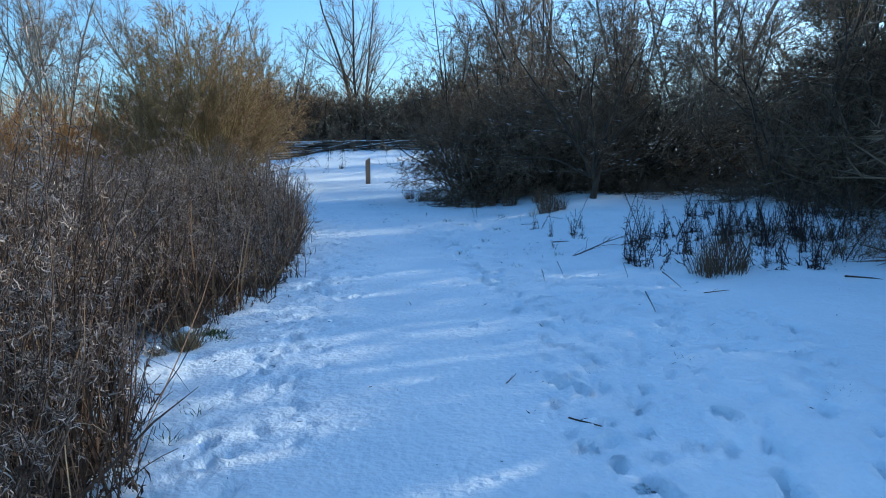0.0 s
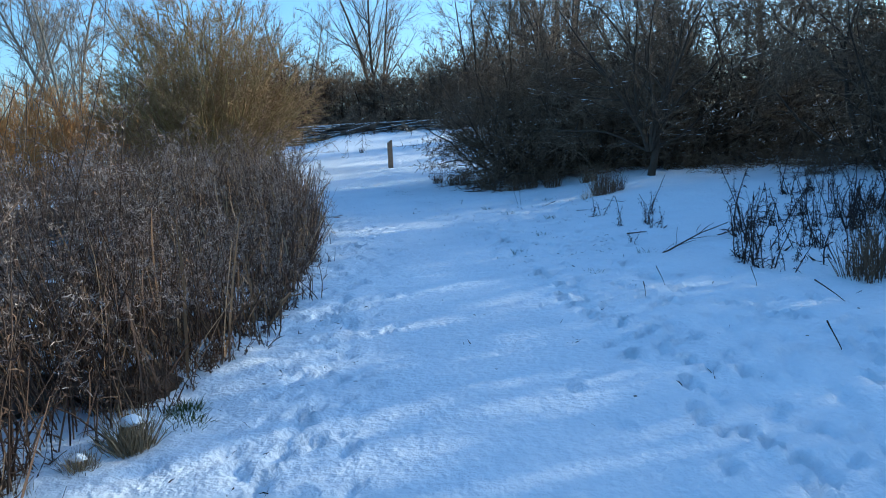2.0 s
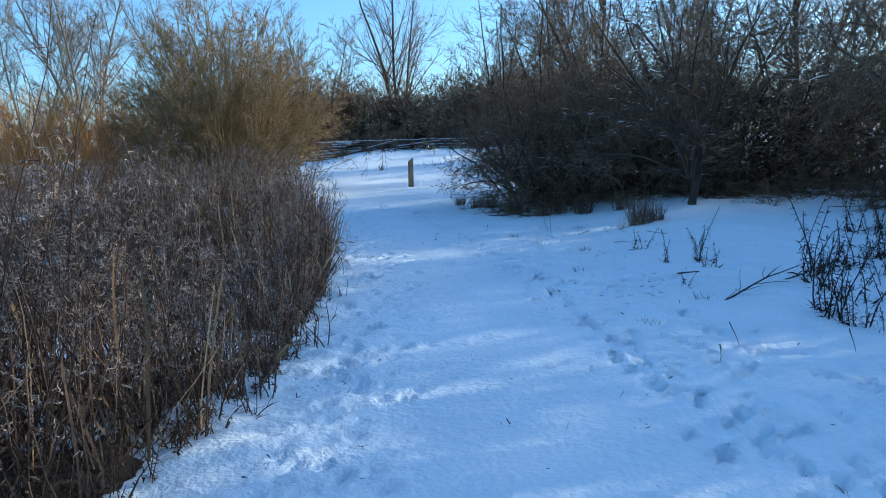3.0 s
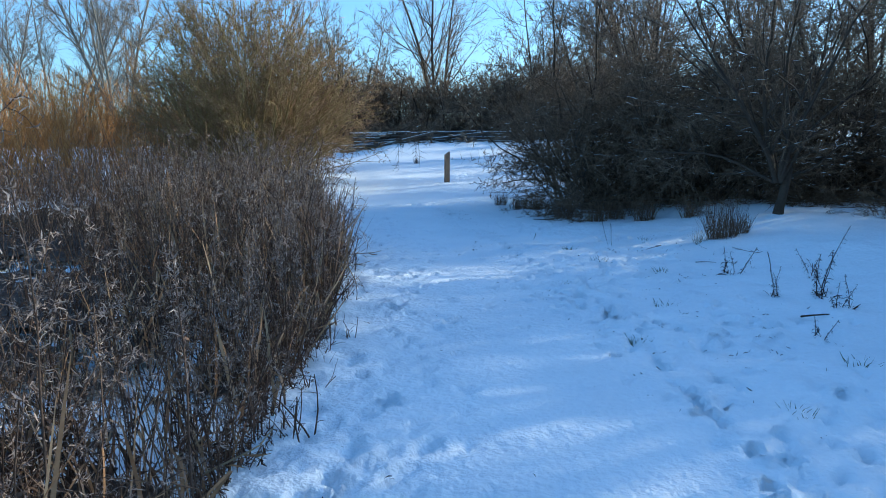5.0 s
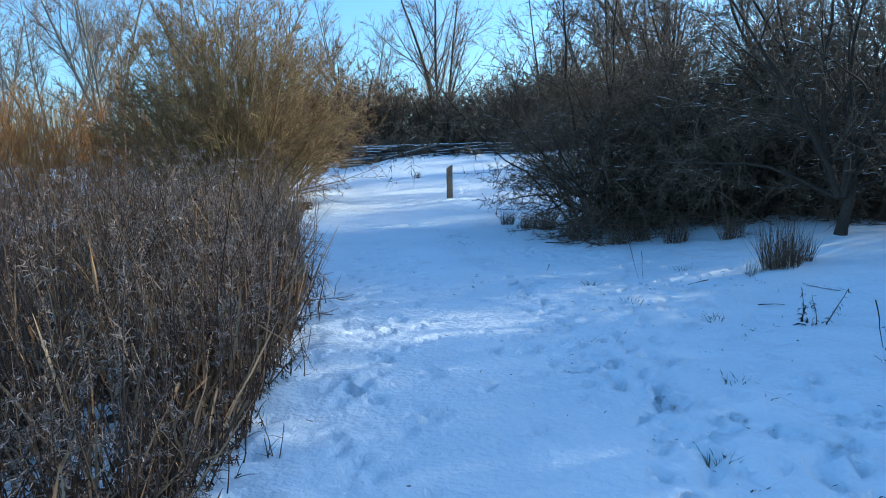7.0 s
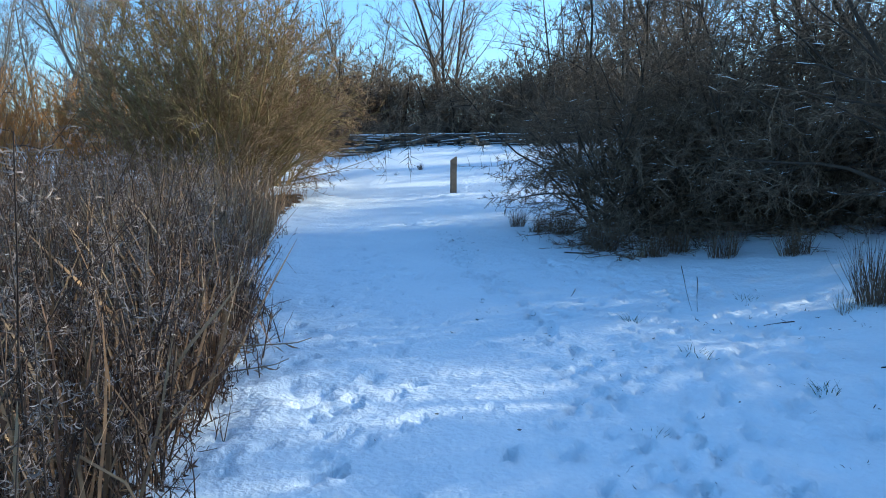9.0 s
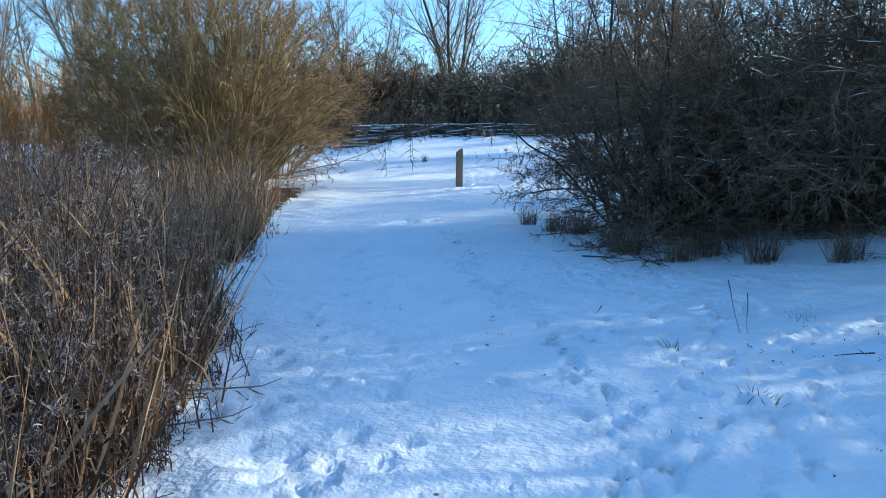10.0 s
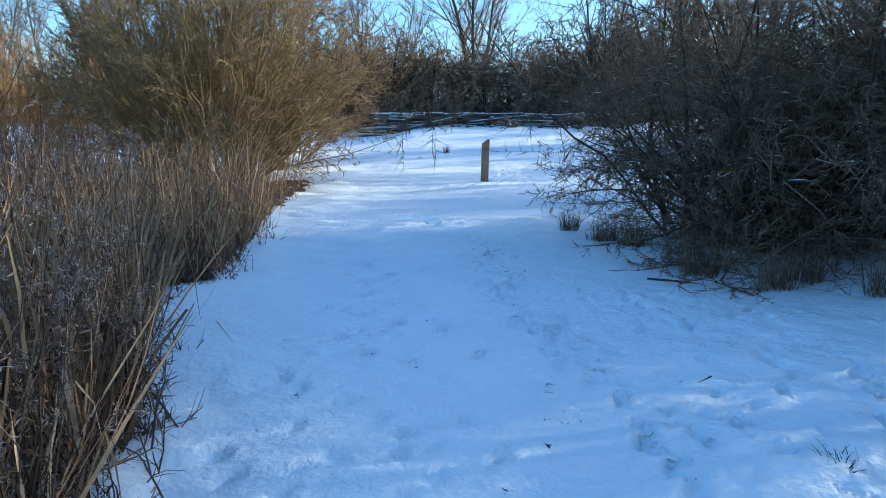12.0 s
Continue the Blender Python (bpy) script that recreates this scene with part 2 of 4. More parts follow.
def bush(name, label, category, seed, stems, height, spread, counts, mats, up=(0.05, 0.02, -0.02, -0.03), thick=0.05, twig_r=0.006,
         angles=(45, 50, 50), ratios=(0.5, 0.6, 0.65), snow=0.0, lean0=(8, 65), u0=0.08, group="", bend=0.16, base=0.35, split=True, stem_name="stem", bole=0.0, fall=0.6):
    """A shrub or tree of one or many stems: each stem and limb by itself, the small branches and twigs joined, and snow where it lies."""
    rng = np.random.default_rng(seed)
    ob = thing(name, label, category, group)
    az = (np.arange(stems) + rng.uniform(-0.4, 0.4, stems)) * 2.4
    le = np.radians(rng.uniform(lean0[0], lean0[1], stems))
    d = np.stack([np.sin(le) * np.cos(az), np.sin(le) * np.sin(az), np.cos(le)], axis=1)
    rr = base * rng.random(stems)
    p = np.stack([np.cos(az) * rr, np.sin(az) * rr, np.full(stems, bole - 0.1)], axis=1)
    L0 = height * rng.uniform(0.75, 1.1, stems) * (1 - (1 - spread / height) * (le / np.radians(90)))
    P0 = grow(p, d, L0, 9, bend * 0.8, up[0], rng)
    P0[:, :, 2] = np.maximum(P0[:, :, 2], -0.1)
    r0 = thick * rng.uniform(0.6, 1.2, stems)
    R0 = taper(stems, 9, r0, r0 * 0.2)
    trunks = []
    if split:
        trunks = [build(stem_name, *tube(P0[i:i + 1], R0[i:i + 1], rng, 6), mats[0], ob) for i in range(stems)]
    else:
        tagged(build("stems", *tube(P0[:, ::2], R0[:, ::2], rng, 4), mats[0], ob), kind="stuff")
    P, R, L = P0, R0, L0
    rest, snows = [], []
    for lv, k in enumerate(counts):
        last = lv == len(counts) - 1
        a, dd, par, u = sprout(P, k, u0 if lv == 0 else 0.1, 1.0, angles[min(lv, 2)], rng)
        Ln = L[par] * ratios[min(lv, 2)] * rng.uniform(0.45, 1.25, len(par)) * (0.85 + 0.5 * fall - fall * u)
        n = 2 if last else (5 if lv == 0 and split else 3)
        Pn = grow(a, dd, Ln, n, bend * 1.2, up[min(lv + 1, 3)], rng)
        Pn[:, :, 2] = np.maximum(Pn[:, :, 2], 0.03)
        if last:
            rn = np.full(len(par), twig_r) * rng.uniform(0.6, 1.3, len(par))
        else:
            rn = np.maximum(R[par, 0] * (1 - 0.8 * u) * 0.5, twig_r * 1.2)
        Rn = taper(len(par), n, rn, np.maximum(rn * 0.25, twig_r * 0.3))
        if last:
            tips = spike(Pn, rn * 1.15, rng)
        elif lv == 0 and split:
            for i in range(len(par)):
                build("limb", *tube(Pn[i:i + 1], Rn[i:i + 1], rng, 4), mats[0], trunks[par[i]])
        else:
            rest.append(tube(Pn, Rn, rng, 3))
        if snow:
            snows.append(snow_lines(Pn, Rn, snow * (0.05 if last else 0.8), rng))
        P, R, L = Pn, Rn, Ln
    if rest:
        V, Q = join(rest)
    else:
        V, Q = np.zeros((0, 3)), np.zeros((0, 4), int)
    tagged(build("twigs", np.concatenate([V, tips[0]]), Q, mats[1], ob, smooth=False, T=tips[1] + len(V)), kind="stuff")
    if snow:
        tagged(build("snow_cover", *join(snows), SNOW_CAP, ob, "thin white snow on the branches"), kind="stuff")
    return ob


def place(ob, x, y, turn=0.0, s=1.0, sz=1.0):
    return pose(x, y, ground_z(x, y) - 0.03, 0, 0, turn) @ Matrix.Diagonal((s, s, s * sz, 1))


# ---- the lie of the land ----
def lattice(x, y, size, seed):
    """Smooth random heights on a lattice, about -1 to 1."""
    rng = np.random.default_rng(seed)
    g = rng.uniform(-1, 1, (128, 128))
    fx, fy = np.asarray(x, float) / size + 37.3, np.asarray(y, float) / size + 11.7
    ix, iy = np.floor(fx).astype(int), np.floor(fy).astype(int)
    a, b = fx - ix, fy - iy
    a, b = a * a * (3 - 2 * a), b * b * (3 - 2 * b)
    ix, iy, jx, jy = ix % 128, iy % 128, (ix + 1) % 128, (iy + 1) % 128
    return (g[ix, iy] * (1 - a) + g[jx, iy] * a) * (1 - b) + (g[ix, jy] * (1 - a) + g[jx, jy] * a) * b


def land(x, y):
    x, y = np.asarray(x, float), np.asarray(y, float)
    z = np.interp(y, [-500, 20, 25, 29, 32.7, 38, 47, 56, 70, 500], [0, 0, 0.02, 0.09, 0.2, 0.5, 1.3, 1.7, 2.0, 2.2])
    bank = np.clip((x - 1.2) / 3.5, 0, 1)
    z = z + 0.32 * bank * bank * (3 - 2 * bank) * np.clip((y - 9) / 6, 0, 1)
    hump = np.clip((x + 10.2) / 3.5, 0, 1)
    z = z + 0.5 * hump * hump * (3 - 2 * hump) * np.clip((y - 36) / 9, 0, 1) * np.clip((60 - y) / 10, 0, 1)
    return z


def ground_z(x, y):
    return float(land(x, y))


def bed_edge(y):
    """Where the dry plants on the one side of the path begin."""
    return np.interp(y, [-3, 3.3, 5.4, 6.3, 8, 10, 12, 14, 15.5, 17, 18.5, 19.3, 19.7, 20.3, 21.5, 23, 26, 30, 34],
                     [-1.35, -1.45, -2.45, -2.2, -1.9, -2.05, -2.3, -2.75, -3.15, -3.85, -4.75, -4.9, -4.6, -4.85, -5.2, -5.6, -6.6, -7.2, -8.2])


def ground():
    rng = np.random.default_rng(5)
    xs = np.concatenate([[-900, -500, -250, -120, -70, -45, -32], np.arange(-24, -7.5, 0.8), np.arange(-7.5, -3.4, 0.16),
                         np.arange(-3.4, 4.2, 0.052), np.arange(4.2, 9, 0.16), np.arange(9, 26, 0.8), [32, 45, 70, 120, 250, 500, 900]])
    ys = np.concatenate([[-900, -400, -150, -60, -25, -12, -5, -2], np.arange(0, 2.6, 0.2), np.arange(2.6, 20, 0.055),
                         np.arange(20, 30, 0.085), np.arange(30, 46, 0.25), np.arange(46, 70, 1.2), [80, 110, 170, 300, 500, 900]])
    X, Y = np.meshgrid(xs, ys, indexing="ij")
    Z = land(X, Y)
    near = (np.abs(X) < 26) & (Y > -3) & (Y < 70)
    Z = Z + near * (0.035 * lattice(X, Y, 2.3, 1) + 0.02 * lattice(X, Y, 0.9, 2))
    # the trodden middle of the path is smoother than its verges
    mid = np.interp(Y, [0, 10, 20, 30], [-0.1, -0.5, -2.0, -4.5])
    rough = np.clip((np.abs(X - mid) - 0.7) / 0.9, 0.22, 1)
    Z = Z + near * rough * (0.018 * lattice(X, Y, 0.28, 3) + 0.009 * lattice(X * 0.8 + Y * 0.6, Y * 0.8 - X * 0.6, 0.14, 4) + 0.008 * lattice(X * 0.6 - Y * 0.8, Y * 0.6 + X * 0.8, 0.19, 8))
    verge = np.clip((bed_edge(Y) + 0.9 + 0.5 * np.clip((Y - 13) / 3, 0, 1) - X) / 0.8, 0, 1) * near
    Z = Z + verge * (0.04 * (0.5 + lattice(X, Y, 0.5, 6)) + 0.03 * lattice(X, Y, 0.2, 7))

    def dent(x, y, a, la, wa, depth):
        i0, i1 = np.searchsorted(xs, [x - 0.35, x + 0.35])
        j0, j1 = np.searchsorted(ys, [y - 0.35, y + 0.35])
        dx, dy = X[i0:i1, j0:j1] - x, Y[i0:i1, j0:j1] - y
        u, v = dx * math.cos(a) + dy * math.sin(a), -dx * math.sin(a) + dy * math.cos(a)
        q = (u / la) ** 2 + (v / wa) ** 2
        Z[i0:i1, j0:j1] += -depth * np.exp(-q ** 2) + 0.3 * depth * np.exp(-((np.sqrt(q) - 1.5) / 0.35) ** 2)

    def trail(pts, n, wide, size=1.0, depth=0.035):
        pts = np.array(pts, float)
        for k in range(n):
            f = (k + rng.random()) / n * (len(pts) - 1)
            i = min(int(f), len(pts) - 2)
            p = pts[i] + (pts[i + 1] - pts[i]) * (f - i)
            way = math.atan2(*(pts[i + 1] - pts[i])[::-1]) + rng.normal(0, 0.35)
            dent(p[0] + rng.normal(0, wide), p[1], way, 0.14 * size * rng.uniform(0.8, 1.1), 0.055 * size * rng.uniform(0.8, 1.2),
                 depth * rng.uniform(0.5, 1.2))

    trail([(-1.15, 2.6), (-1.25, 5), (-1.35, 7), (-1.2, 9)], 150, 0.22, 0.7, 0.042)
    trail([(-1.3, 8), (-1.6, 12), (-2.2, 16), (-3.2, 20), (-4.3, 24)], 230, 0.38, 0.7, 0.06)
    trail([(0.9, 2.6), (1.1, 6), (0.6, 10), (-0.3, 14), (-0.85, 17.5), (-1.7, 20), (-2.3, 23.5)], 190, 0.14, 0.6, 0.085)
    trail([(1.9, 2.8), (1.7, 6), (1.2, 9), (1.2, 12)], 200, 0.55, 0.6, 0.05)
    trail([(3.0, 3), (2.4, 6), (1.6, 9)], 150, 0.55, 0.65, 0.05)
    trail([(1.0, 11), (0.4, 14), (0.8, 17), (0.0, 20)], 300, 0.65, 0.65, 0.065)
    trail([(-4.6, 24.2), (-3, 25), (-1, 26.4)], 40, 0.4, 1.2, 0.05)
    trail([(-5.2, 29), (-4.6, 33), (-3.6, 31), (-2.6, 34), (-4, 38)], 90, 0.6, 1.2, 0.05)
    nx, ny = X.shape
    idx = np.arange(nx * ny).reshape(nx, ny)
    Q = np.stack([idx[:-1, :-1], idx[1:, :-1], idx[1:, 1:], idx[:-1, 1:]], axis=-1)
    ob = build("ground", np.stack([X, Y, Z], axis=-1), Q, SNOW)
    tagged(ob, "snow-covered ground and path with trodden footprints", "ground", kind="structure")


ground()


# ---- the bed of dry plants beside the path ----
def bed_points(rng, n, y0, y1, depth, edge=0.0, power=1.6):
    y = rng.uniform(y0, y1, n)
    x = bed_edge(y) - edge - depth * rng.random(n) ** power
    return x, y


def beaten(x, y):
    """How much of their height the plants keep: a stretch near the path is broken down."""
    low = np.interp(y, [6.9, 7.7, 9.6, 11.0, 12.4], [1.0, 0.6, 0.5, 0.72, 1.0])
    back = np.clip((bed_edge(y) - x - 2.2) / 1.2, 0, 1)
    return low + (1 - low) * back


def stalks(name, label, category, seed, n, region, height, leafy, fluffy, mats, r=0.0045, edge=0.0, power=1.6, lean=0.14, plume=0):
    """Dry stalks with hanging, curled leaves and seed heads, as one mass."""
    rng = np.random.default_rng(seed)
    x, y = bed_points(rng, n, *region, edge=edge, power=power)
    clump = 0.5 + 0.5 * lattice(x, y, 0.42, seed + 1)
    keep = rng.random(n) < 0.08 + 1.15 * clump
    bare = (np.hypot(x + 3.9, (y - 8.9) * 0.8) < 0.6) | (np.hypot(x + 2.75, y - 5.9) < 0.45) | (np.hypot(x + 2.5, (y - 9.0) * 0.7) < 0.3)
    keep &= ~bare
    x, y = x[keep], y[keep]
    n = len(x)
    inward = np.clip((bed_edge(y) - x) / 0.45, 0, 1)
    h = height * rng.uniform(0.5, 1.12, n) * (0.62 + 0.38 * inward) * (1 + 0.16 * lattice(x, y, 0.8, seed + 2)) * beaten(x, y)
    ob = thing(name, label, category)
    tagged(ob, kind="stuff")
    sway = 0.16 * lattice(x, y, 0.6, seed + 3)
    d = np.stack([rng.normal(0.02, lean * 1.25, n) + sway, rng.normal(0, lean * 1.25, n), np.ones(n)], axis=1)
    P = grow(np.stack([x, y, land(x, y) - 0.02], axis=1), d, h, 5, 0.11, 0, rng)
    nod = rng.uniform(0, 2 * np.pi, n)
    bow = (rng.random(n) ** 2 * 0.28 * h)[:, None]
    for k, f in ((2, 0.12), (3, 0.45), (4, 1.0)):
        P[:, k] += np.concatenate([bow * f * np.cos(nod)[:, None], bow * f * np.sin(nod)[:, None], -bow * f * 0.45], axis=1)
    fallen = rng.random(n) < 0.05 + 0.3 * (1 - beaten(x, y))
    P[fallen] = grow(P[fallen, 0] + [0, 0, 0.05], np.stack([rng.normal(-0.1, 0.25, fallen.sum()), rng.normal(0, 0.7, fallen.sum()), np.full(fallen.sum(), 0.5)], axis=1),
                     h[fallen] * 0.5, 5, 0.1, -0.05, rng)
    # none hangs far out over the path
    inside = P[:, :, 0].max(axis=1) < bed_edge(P[:, 4, 1]) + 0.32
    P, x, y, n = P[inside], x[inside], y[inside], int(inside.sum())
    tagged(build("stems", *tube(P, taper(n, 5, np.full(n, r) * rng.uniform(0.5, 1.4, n), np.full(n, r * 0.4)), rng), mats[0], ob, smooth=False), kind="stuff")
    if leafy:
        a, dd, par, u = sprout(P, leafy, 0.04, 0.78, 60, rng)
        L = rng.uniform(0.02, 0.075, len(par)) * (1.3 - 0.5 * u)
        B = grow(a, dd, L, 3, 0.75, -0.9, rng)
        W = (0.003 + 0.015 * rng.random(len(par)) ** 2)[:, None] * np.array([[0.5, 1.0, 0.3]])
        side = unit(np.cross(B[:, 1] - B[:, 0], rng.normal(size=(len(par), 3))))
        side = unit(side[:, None, :] + rng.normal(0, 0.55, (len(par), 3, 3)))
        tagged(build("leaves", *ribbon(B, W, side), mats[1], ob, smooth=False), kind="stuff")
    if fluffy:
        share = np.clip(0.65 + 0.75 * lattice(x, y, 1.3, seed + 4), 0.1, 0.95)
        sel = np.flatnonzero(rng.random(n) < share)
        a, dd, par, u = sprout(P[sel], fluffy, 0.55, 1.0, 40, rng)
        L = rng.uniform(0.025, 0.075, len(par)) * (1.5 - 0.8 * u)
        if plume:
            # drooping side sprays, each with its own fluff
            pa, pd, pp, pu = sprout(P[sel], plume, 0.62, 1.0, 45, rng)
            S = grow(pa, pd, rng.uniform(0.1, 0.26, len(pp)) * (1.5 - 0.8 * pu), 4, 0.2, -0.35, rng)
            tagged(build("sprays", *tube(S, taper(len(pp), 4, 0.0022, 0.001), rng), mats[0], ob, smooth=False), kind="stuff")
            a2, d2, p2, u2 = sprout(S, 15, 0.05, 1.0, 60, rng)
            a, dd = np.concatenate([a, a2]), np.concatenate([dd, d2])
            L = np.concatenate([L, rng.uniform(0.02, 0.055, len(p2))])
            par = np.concatenate([par, p2])
        B = grow(a, dd, L, 3, 0.75, 0.0, rng)
        W = rng.uniform(0.002, 0.0075, len(par))[:, None] * np.array([[0.6, 1.0, 0.3]])
        side = unit(rng.normal(size=(len(par), 3)))
        tagged(build("seed_heads", *ribbon(B, W, side), mats[2], ob, smooth=False), kind="stuff")
    return ob


def blades(name, label, seed, n, region, height, material, wide):
    """Flat dead blades, many of them snapped over."""
    rng = np.random.default_rng(seed)
    x, y = bed_points(rng, n, *region, edge=0.02, power=1.2)
    keep = rng.random(n) < 0.25 + 0.9 * (0.5 + 0.5 * lattice(x, y, 0.55, seed + 1))
    x, y = x[keep], y[keep]
    n = len(x)
    d = np.stack([rng.normal(0, 0.3, n), rng.normal(0, 0.3, n), np.ones(n)], axis=1)
    h = height * rng.uniform(0.35, 1.15, n) * beaten(x, y)
    P = grow(np.stack([x, y, land(x, y)], axis=1), d, h, 6, 0.06, 0.0, rng)
    snap = rng.random(n) < 0.45
    k = int(snap.sum())
    az = rng.uniform(0, 2 * np.pi, k)
    fold = np.stack([np.cos(az), np.sin(az), rng.uniform(-1.6, -0.2, k)], axis=1) * (h[snap] * 0.16)[:, None]
    P[snap, 4] = P[snap, 3] + fold * [0.9, 0.9, 0.6]
    P[snap, 5] = P[snap, 4] + fold * [0.5, 0.5, 1.1]
    P[:, :, 2] = np.maximum(P[:, :, 2], land(x, y)[:, None] + 0.01)
    W = (wide * rng.uniform(0.5, 1.4, n))[:, None] * np.array([[0.8, 1.0, 1.0, 0.9, 0.7, 0.15]])
    ob = build(name, *ribbon(P, W, unit(np.cross(d, rng.normal(size=d.shape)))), material, smooth=False)
    tagged(ob, label, "reeds", kind="stuff")


def litter_mat():
    """The matted dead leaves under the plants, torn open where snow shows."""
    xs, ys = np.arange(-13.0, -1.2, 0.09), np.arange(-2.5, 31, 0.09)
    X, Y = np.meshgrid(xs, ys, indexing="ij")
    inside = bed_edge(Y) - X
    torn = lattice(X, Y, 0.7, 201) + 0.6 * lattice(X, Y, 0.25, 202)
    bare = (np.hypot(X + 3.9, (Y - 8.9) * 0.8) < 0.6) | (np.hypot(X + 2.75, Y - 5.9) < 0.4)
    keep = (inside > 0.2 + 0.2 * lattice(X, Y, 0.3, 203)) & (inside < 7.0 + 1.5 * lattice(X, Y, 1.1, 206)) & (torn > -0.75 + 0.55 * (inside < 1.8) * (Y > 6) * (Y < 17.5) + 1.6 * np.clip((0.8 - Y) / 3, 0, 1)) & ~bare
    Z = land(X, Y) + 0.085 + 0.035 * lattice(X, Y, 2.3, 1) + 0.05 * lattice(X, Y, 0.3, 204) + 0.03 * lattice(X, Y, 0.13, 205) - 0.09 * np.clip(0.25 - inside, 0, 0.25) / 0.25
    idx = np.arange(X.size).reshape(X.shape)
    k = keep[:-1, :-1]
    Q = np.stack([idx[:-1, :-1][k], idx[1:, :-1][k], idx[1:, 1:][k], idx[:-1, 1:][k]], axis=-1)
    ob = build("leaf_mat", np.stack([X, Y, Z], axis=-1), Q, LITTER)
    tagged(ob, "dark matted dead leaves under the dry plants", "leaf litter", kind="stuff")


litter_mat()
HERB = (STEM_BROWN, LEAF_BROWN, FLUFF)
stalks("willowherb_bed", "dense brown dried willowherb with grey seed fluff beside the path", "dry plants", 11, 3000, (1.6, 16.5, 2.4), 1.85, 28, 10, HERB, r=0.0055, plume=3)
stalks("willowherb_clump", "tall willowherb clump crowned with pale grey fluff", "dry plants", 16, 520, (3.4, 8.6, 1.6), 2.5, 12, 22, HERB, edge=0.3, power=1.0, plume=9)
stalks("willowherb_bed", "brown dried willowherb standing deeper in the bed", "dry plants", 12, 1800, (2.0, 24, 5.0), 1.85, 3, 8, HERB, edge=1.9, power=1.0, plume=1)
stalks("reed_bed", "pale straw-coloured dried reeds lit by the low sun", "reeds", 13, 1500, (17.0, 31, 4.0), 1.3, 10, 5, (STRAW, STRAW, FLUFF), r=0.0055, power=1.2)
blades("reed_leaves", "broad pale dead reed blades, bent and broken", 21, 3000, (14.5, 26.0, 3.0), 1.35, STRAW, 0.02)
blades("reed_leaves", "pale dead reed blades where the bed narrows", 24, 1000, (11.5, 18.5, 1.3), 1.15, STRAW, 0.015)
blades("reed_leaves", "pale dead blades among the brown stalks", 22, 650, (2.2, 14.5, 2.2), 1.05, STRAW, 0.006)
blades("reed_leaves", "curled straw-coloured leaves among the broken-down stalks", 26, 900, (6.8, 13.0, 1.7), 1.15, STRAW, 0.017)
blades("reed_leaves", "brown limp dead blades hanging between the stalks", 23, 3200, (2.2, 20, 2.0), 1.15, LEAF_BROWN, 0.010)
stalks("willowherb_bed", "brown dried stalks behind the reeds", "dry plants", 14, 1500, (15.5, 27, 5.0), 1.85, 10, 10, HERB, edge=0.15, power=1.0, plume=2)
stalks("reed_bed", "dull brown reeds reaching back to the willows", "reeds", 18, 2200, (15, 31, 8.0), 1.5, 4, 10, (STEM_BROWN, STRAW, FLUFF), r=0.006, edge=3.2, power=1.0)
stalks("reed_bed", "dull dry reeds in the hollow before the osiers", "reeds", 19, 1400, (19, 35, 8.0), 1.45, 3, 6, (STEM_BROWN, STRAW, FLUFF), r=0.008, edge=7.0, power=1.0)
stalks("willowherb_bed", "brown dried willowherb by the start of the path", "dry plants", 20, 420, (-2.0, 2.0, 4.0), 1.7, 10, 14, HERB, power=1.0)
stalks("thatch", "matted dark dead stems and leaves at the foot of the bed", "dry plants", 17, 2200, (2.2, 22, 2.6), 0.62, 13, 0, HERB, edge=0.0, power=1.2, lean=0.55)
stalks("dead_grass", "short brown dead stalks thinning out onto the snow", "dry plants", 15, 1300, (2.4, 21, 0.5), 0.45, 10, 0, HERB, edge=-0.1, power=1.0, lean=0.35)


# ---- shrubs and trees ----
HAW = (BARK_DARK, TWIG_DARK)
haw_label = "dense dark leafless hawthorn bush dusted with snow"
haws = []
for seed, st, h, sp in ((21, 14, 5.6, 3.4), (22, 13, 4.8, 3.5), (23, 15, 6.4, 3.4)):
    haws.append(bush("hawthorn_bush", haw_label, "bush", seed, st, h, sp, (10, 9, 14), HAW, up=(-0.015, -0.05, -0.05, -0.05), thick=0.045, bend=0.2,
                     angles=(58, 55, 50), u0=0.14, ratios=(0.52, 0.6, 0.32), twig_r=0.005, snow=0.24, lean0=(6, 72), group="hawthorn thicket", fall=0.3))
haws.append(bush("hawthorn_bush", "open leafless hawthorn with thin crossing stems", "bush", 24, 10, 5.2, 3.4, (9, 9, 14), HAW, up=(-0.01, -0.04, -0.05, -0.05), thick=0.042,
                 bend=0.22, angles=(55, 55, 50), ratios=(0.5, 0.6, 0.3), twig_r=0.005, snow=0.08, lean0=(4, 68), group="hawthorn thicket", fall=0.3))
spots = [(1, 1.7, 22.9, 20, 0.85), (0, 2.3, 23.0, 200, 0.75), (1, 3.3, 22.5, 140, 1.0), (2, 6.4, 22.8, 250, 1.12), (3, 10.0, 18.0, 60, 1.1), (3, 6.4, 23.6, 15, 1.1), (3, 12.4, 16.6, 280, 1.25),
         (3, 9.6, 16.6, 200, 1.2), (3, 8.3, 16.4, 80, 1.1), (1, 8.6, 14.6, 10, 0.65),
         (0, 4.9, 22.6, 300, 0.9), (2, 10.0, 25.2, 190, 1.36), (2, 7.4, 25.0, 40, 1.3), (0, 8.8, 12.2, 210, 0.62), (1, 10.6, 17.2, 330, 0.75), (3, 3.8, 22.8, 310, 0.95), (3, 0.95, 24.6, 60, 1.06), (3, 2.5, 25.6, 200, 1.1), (3, 5.0, 22.0, 100, 0.9)]
used = set()
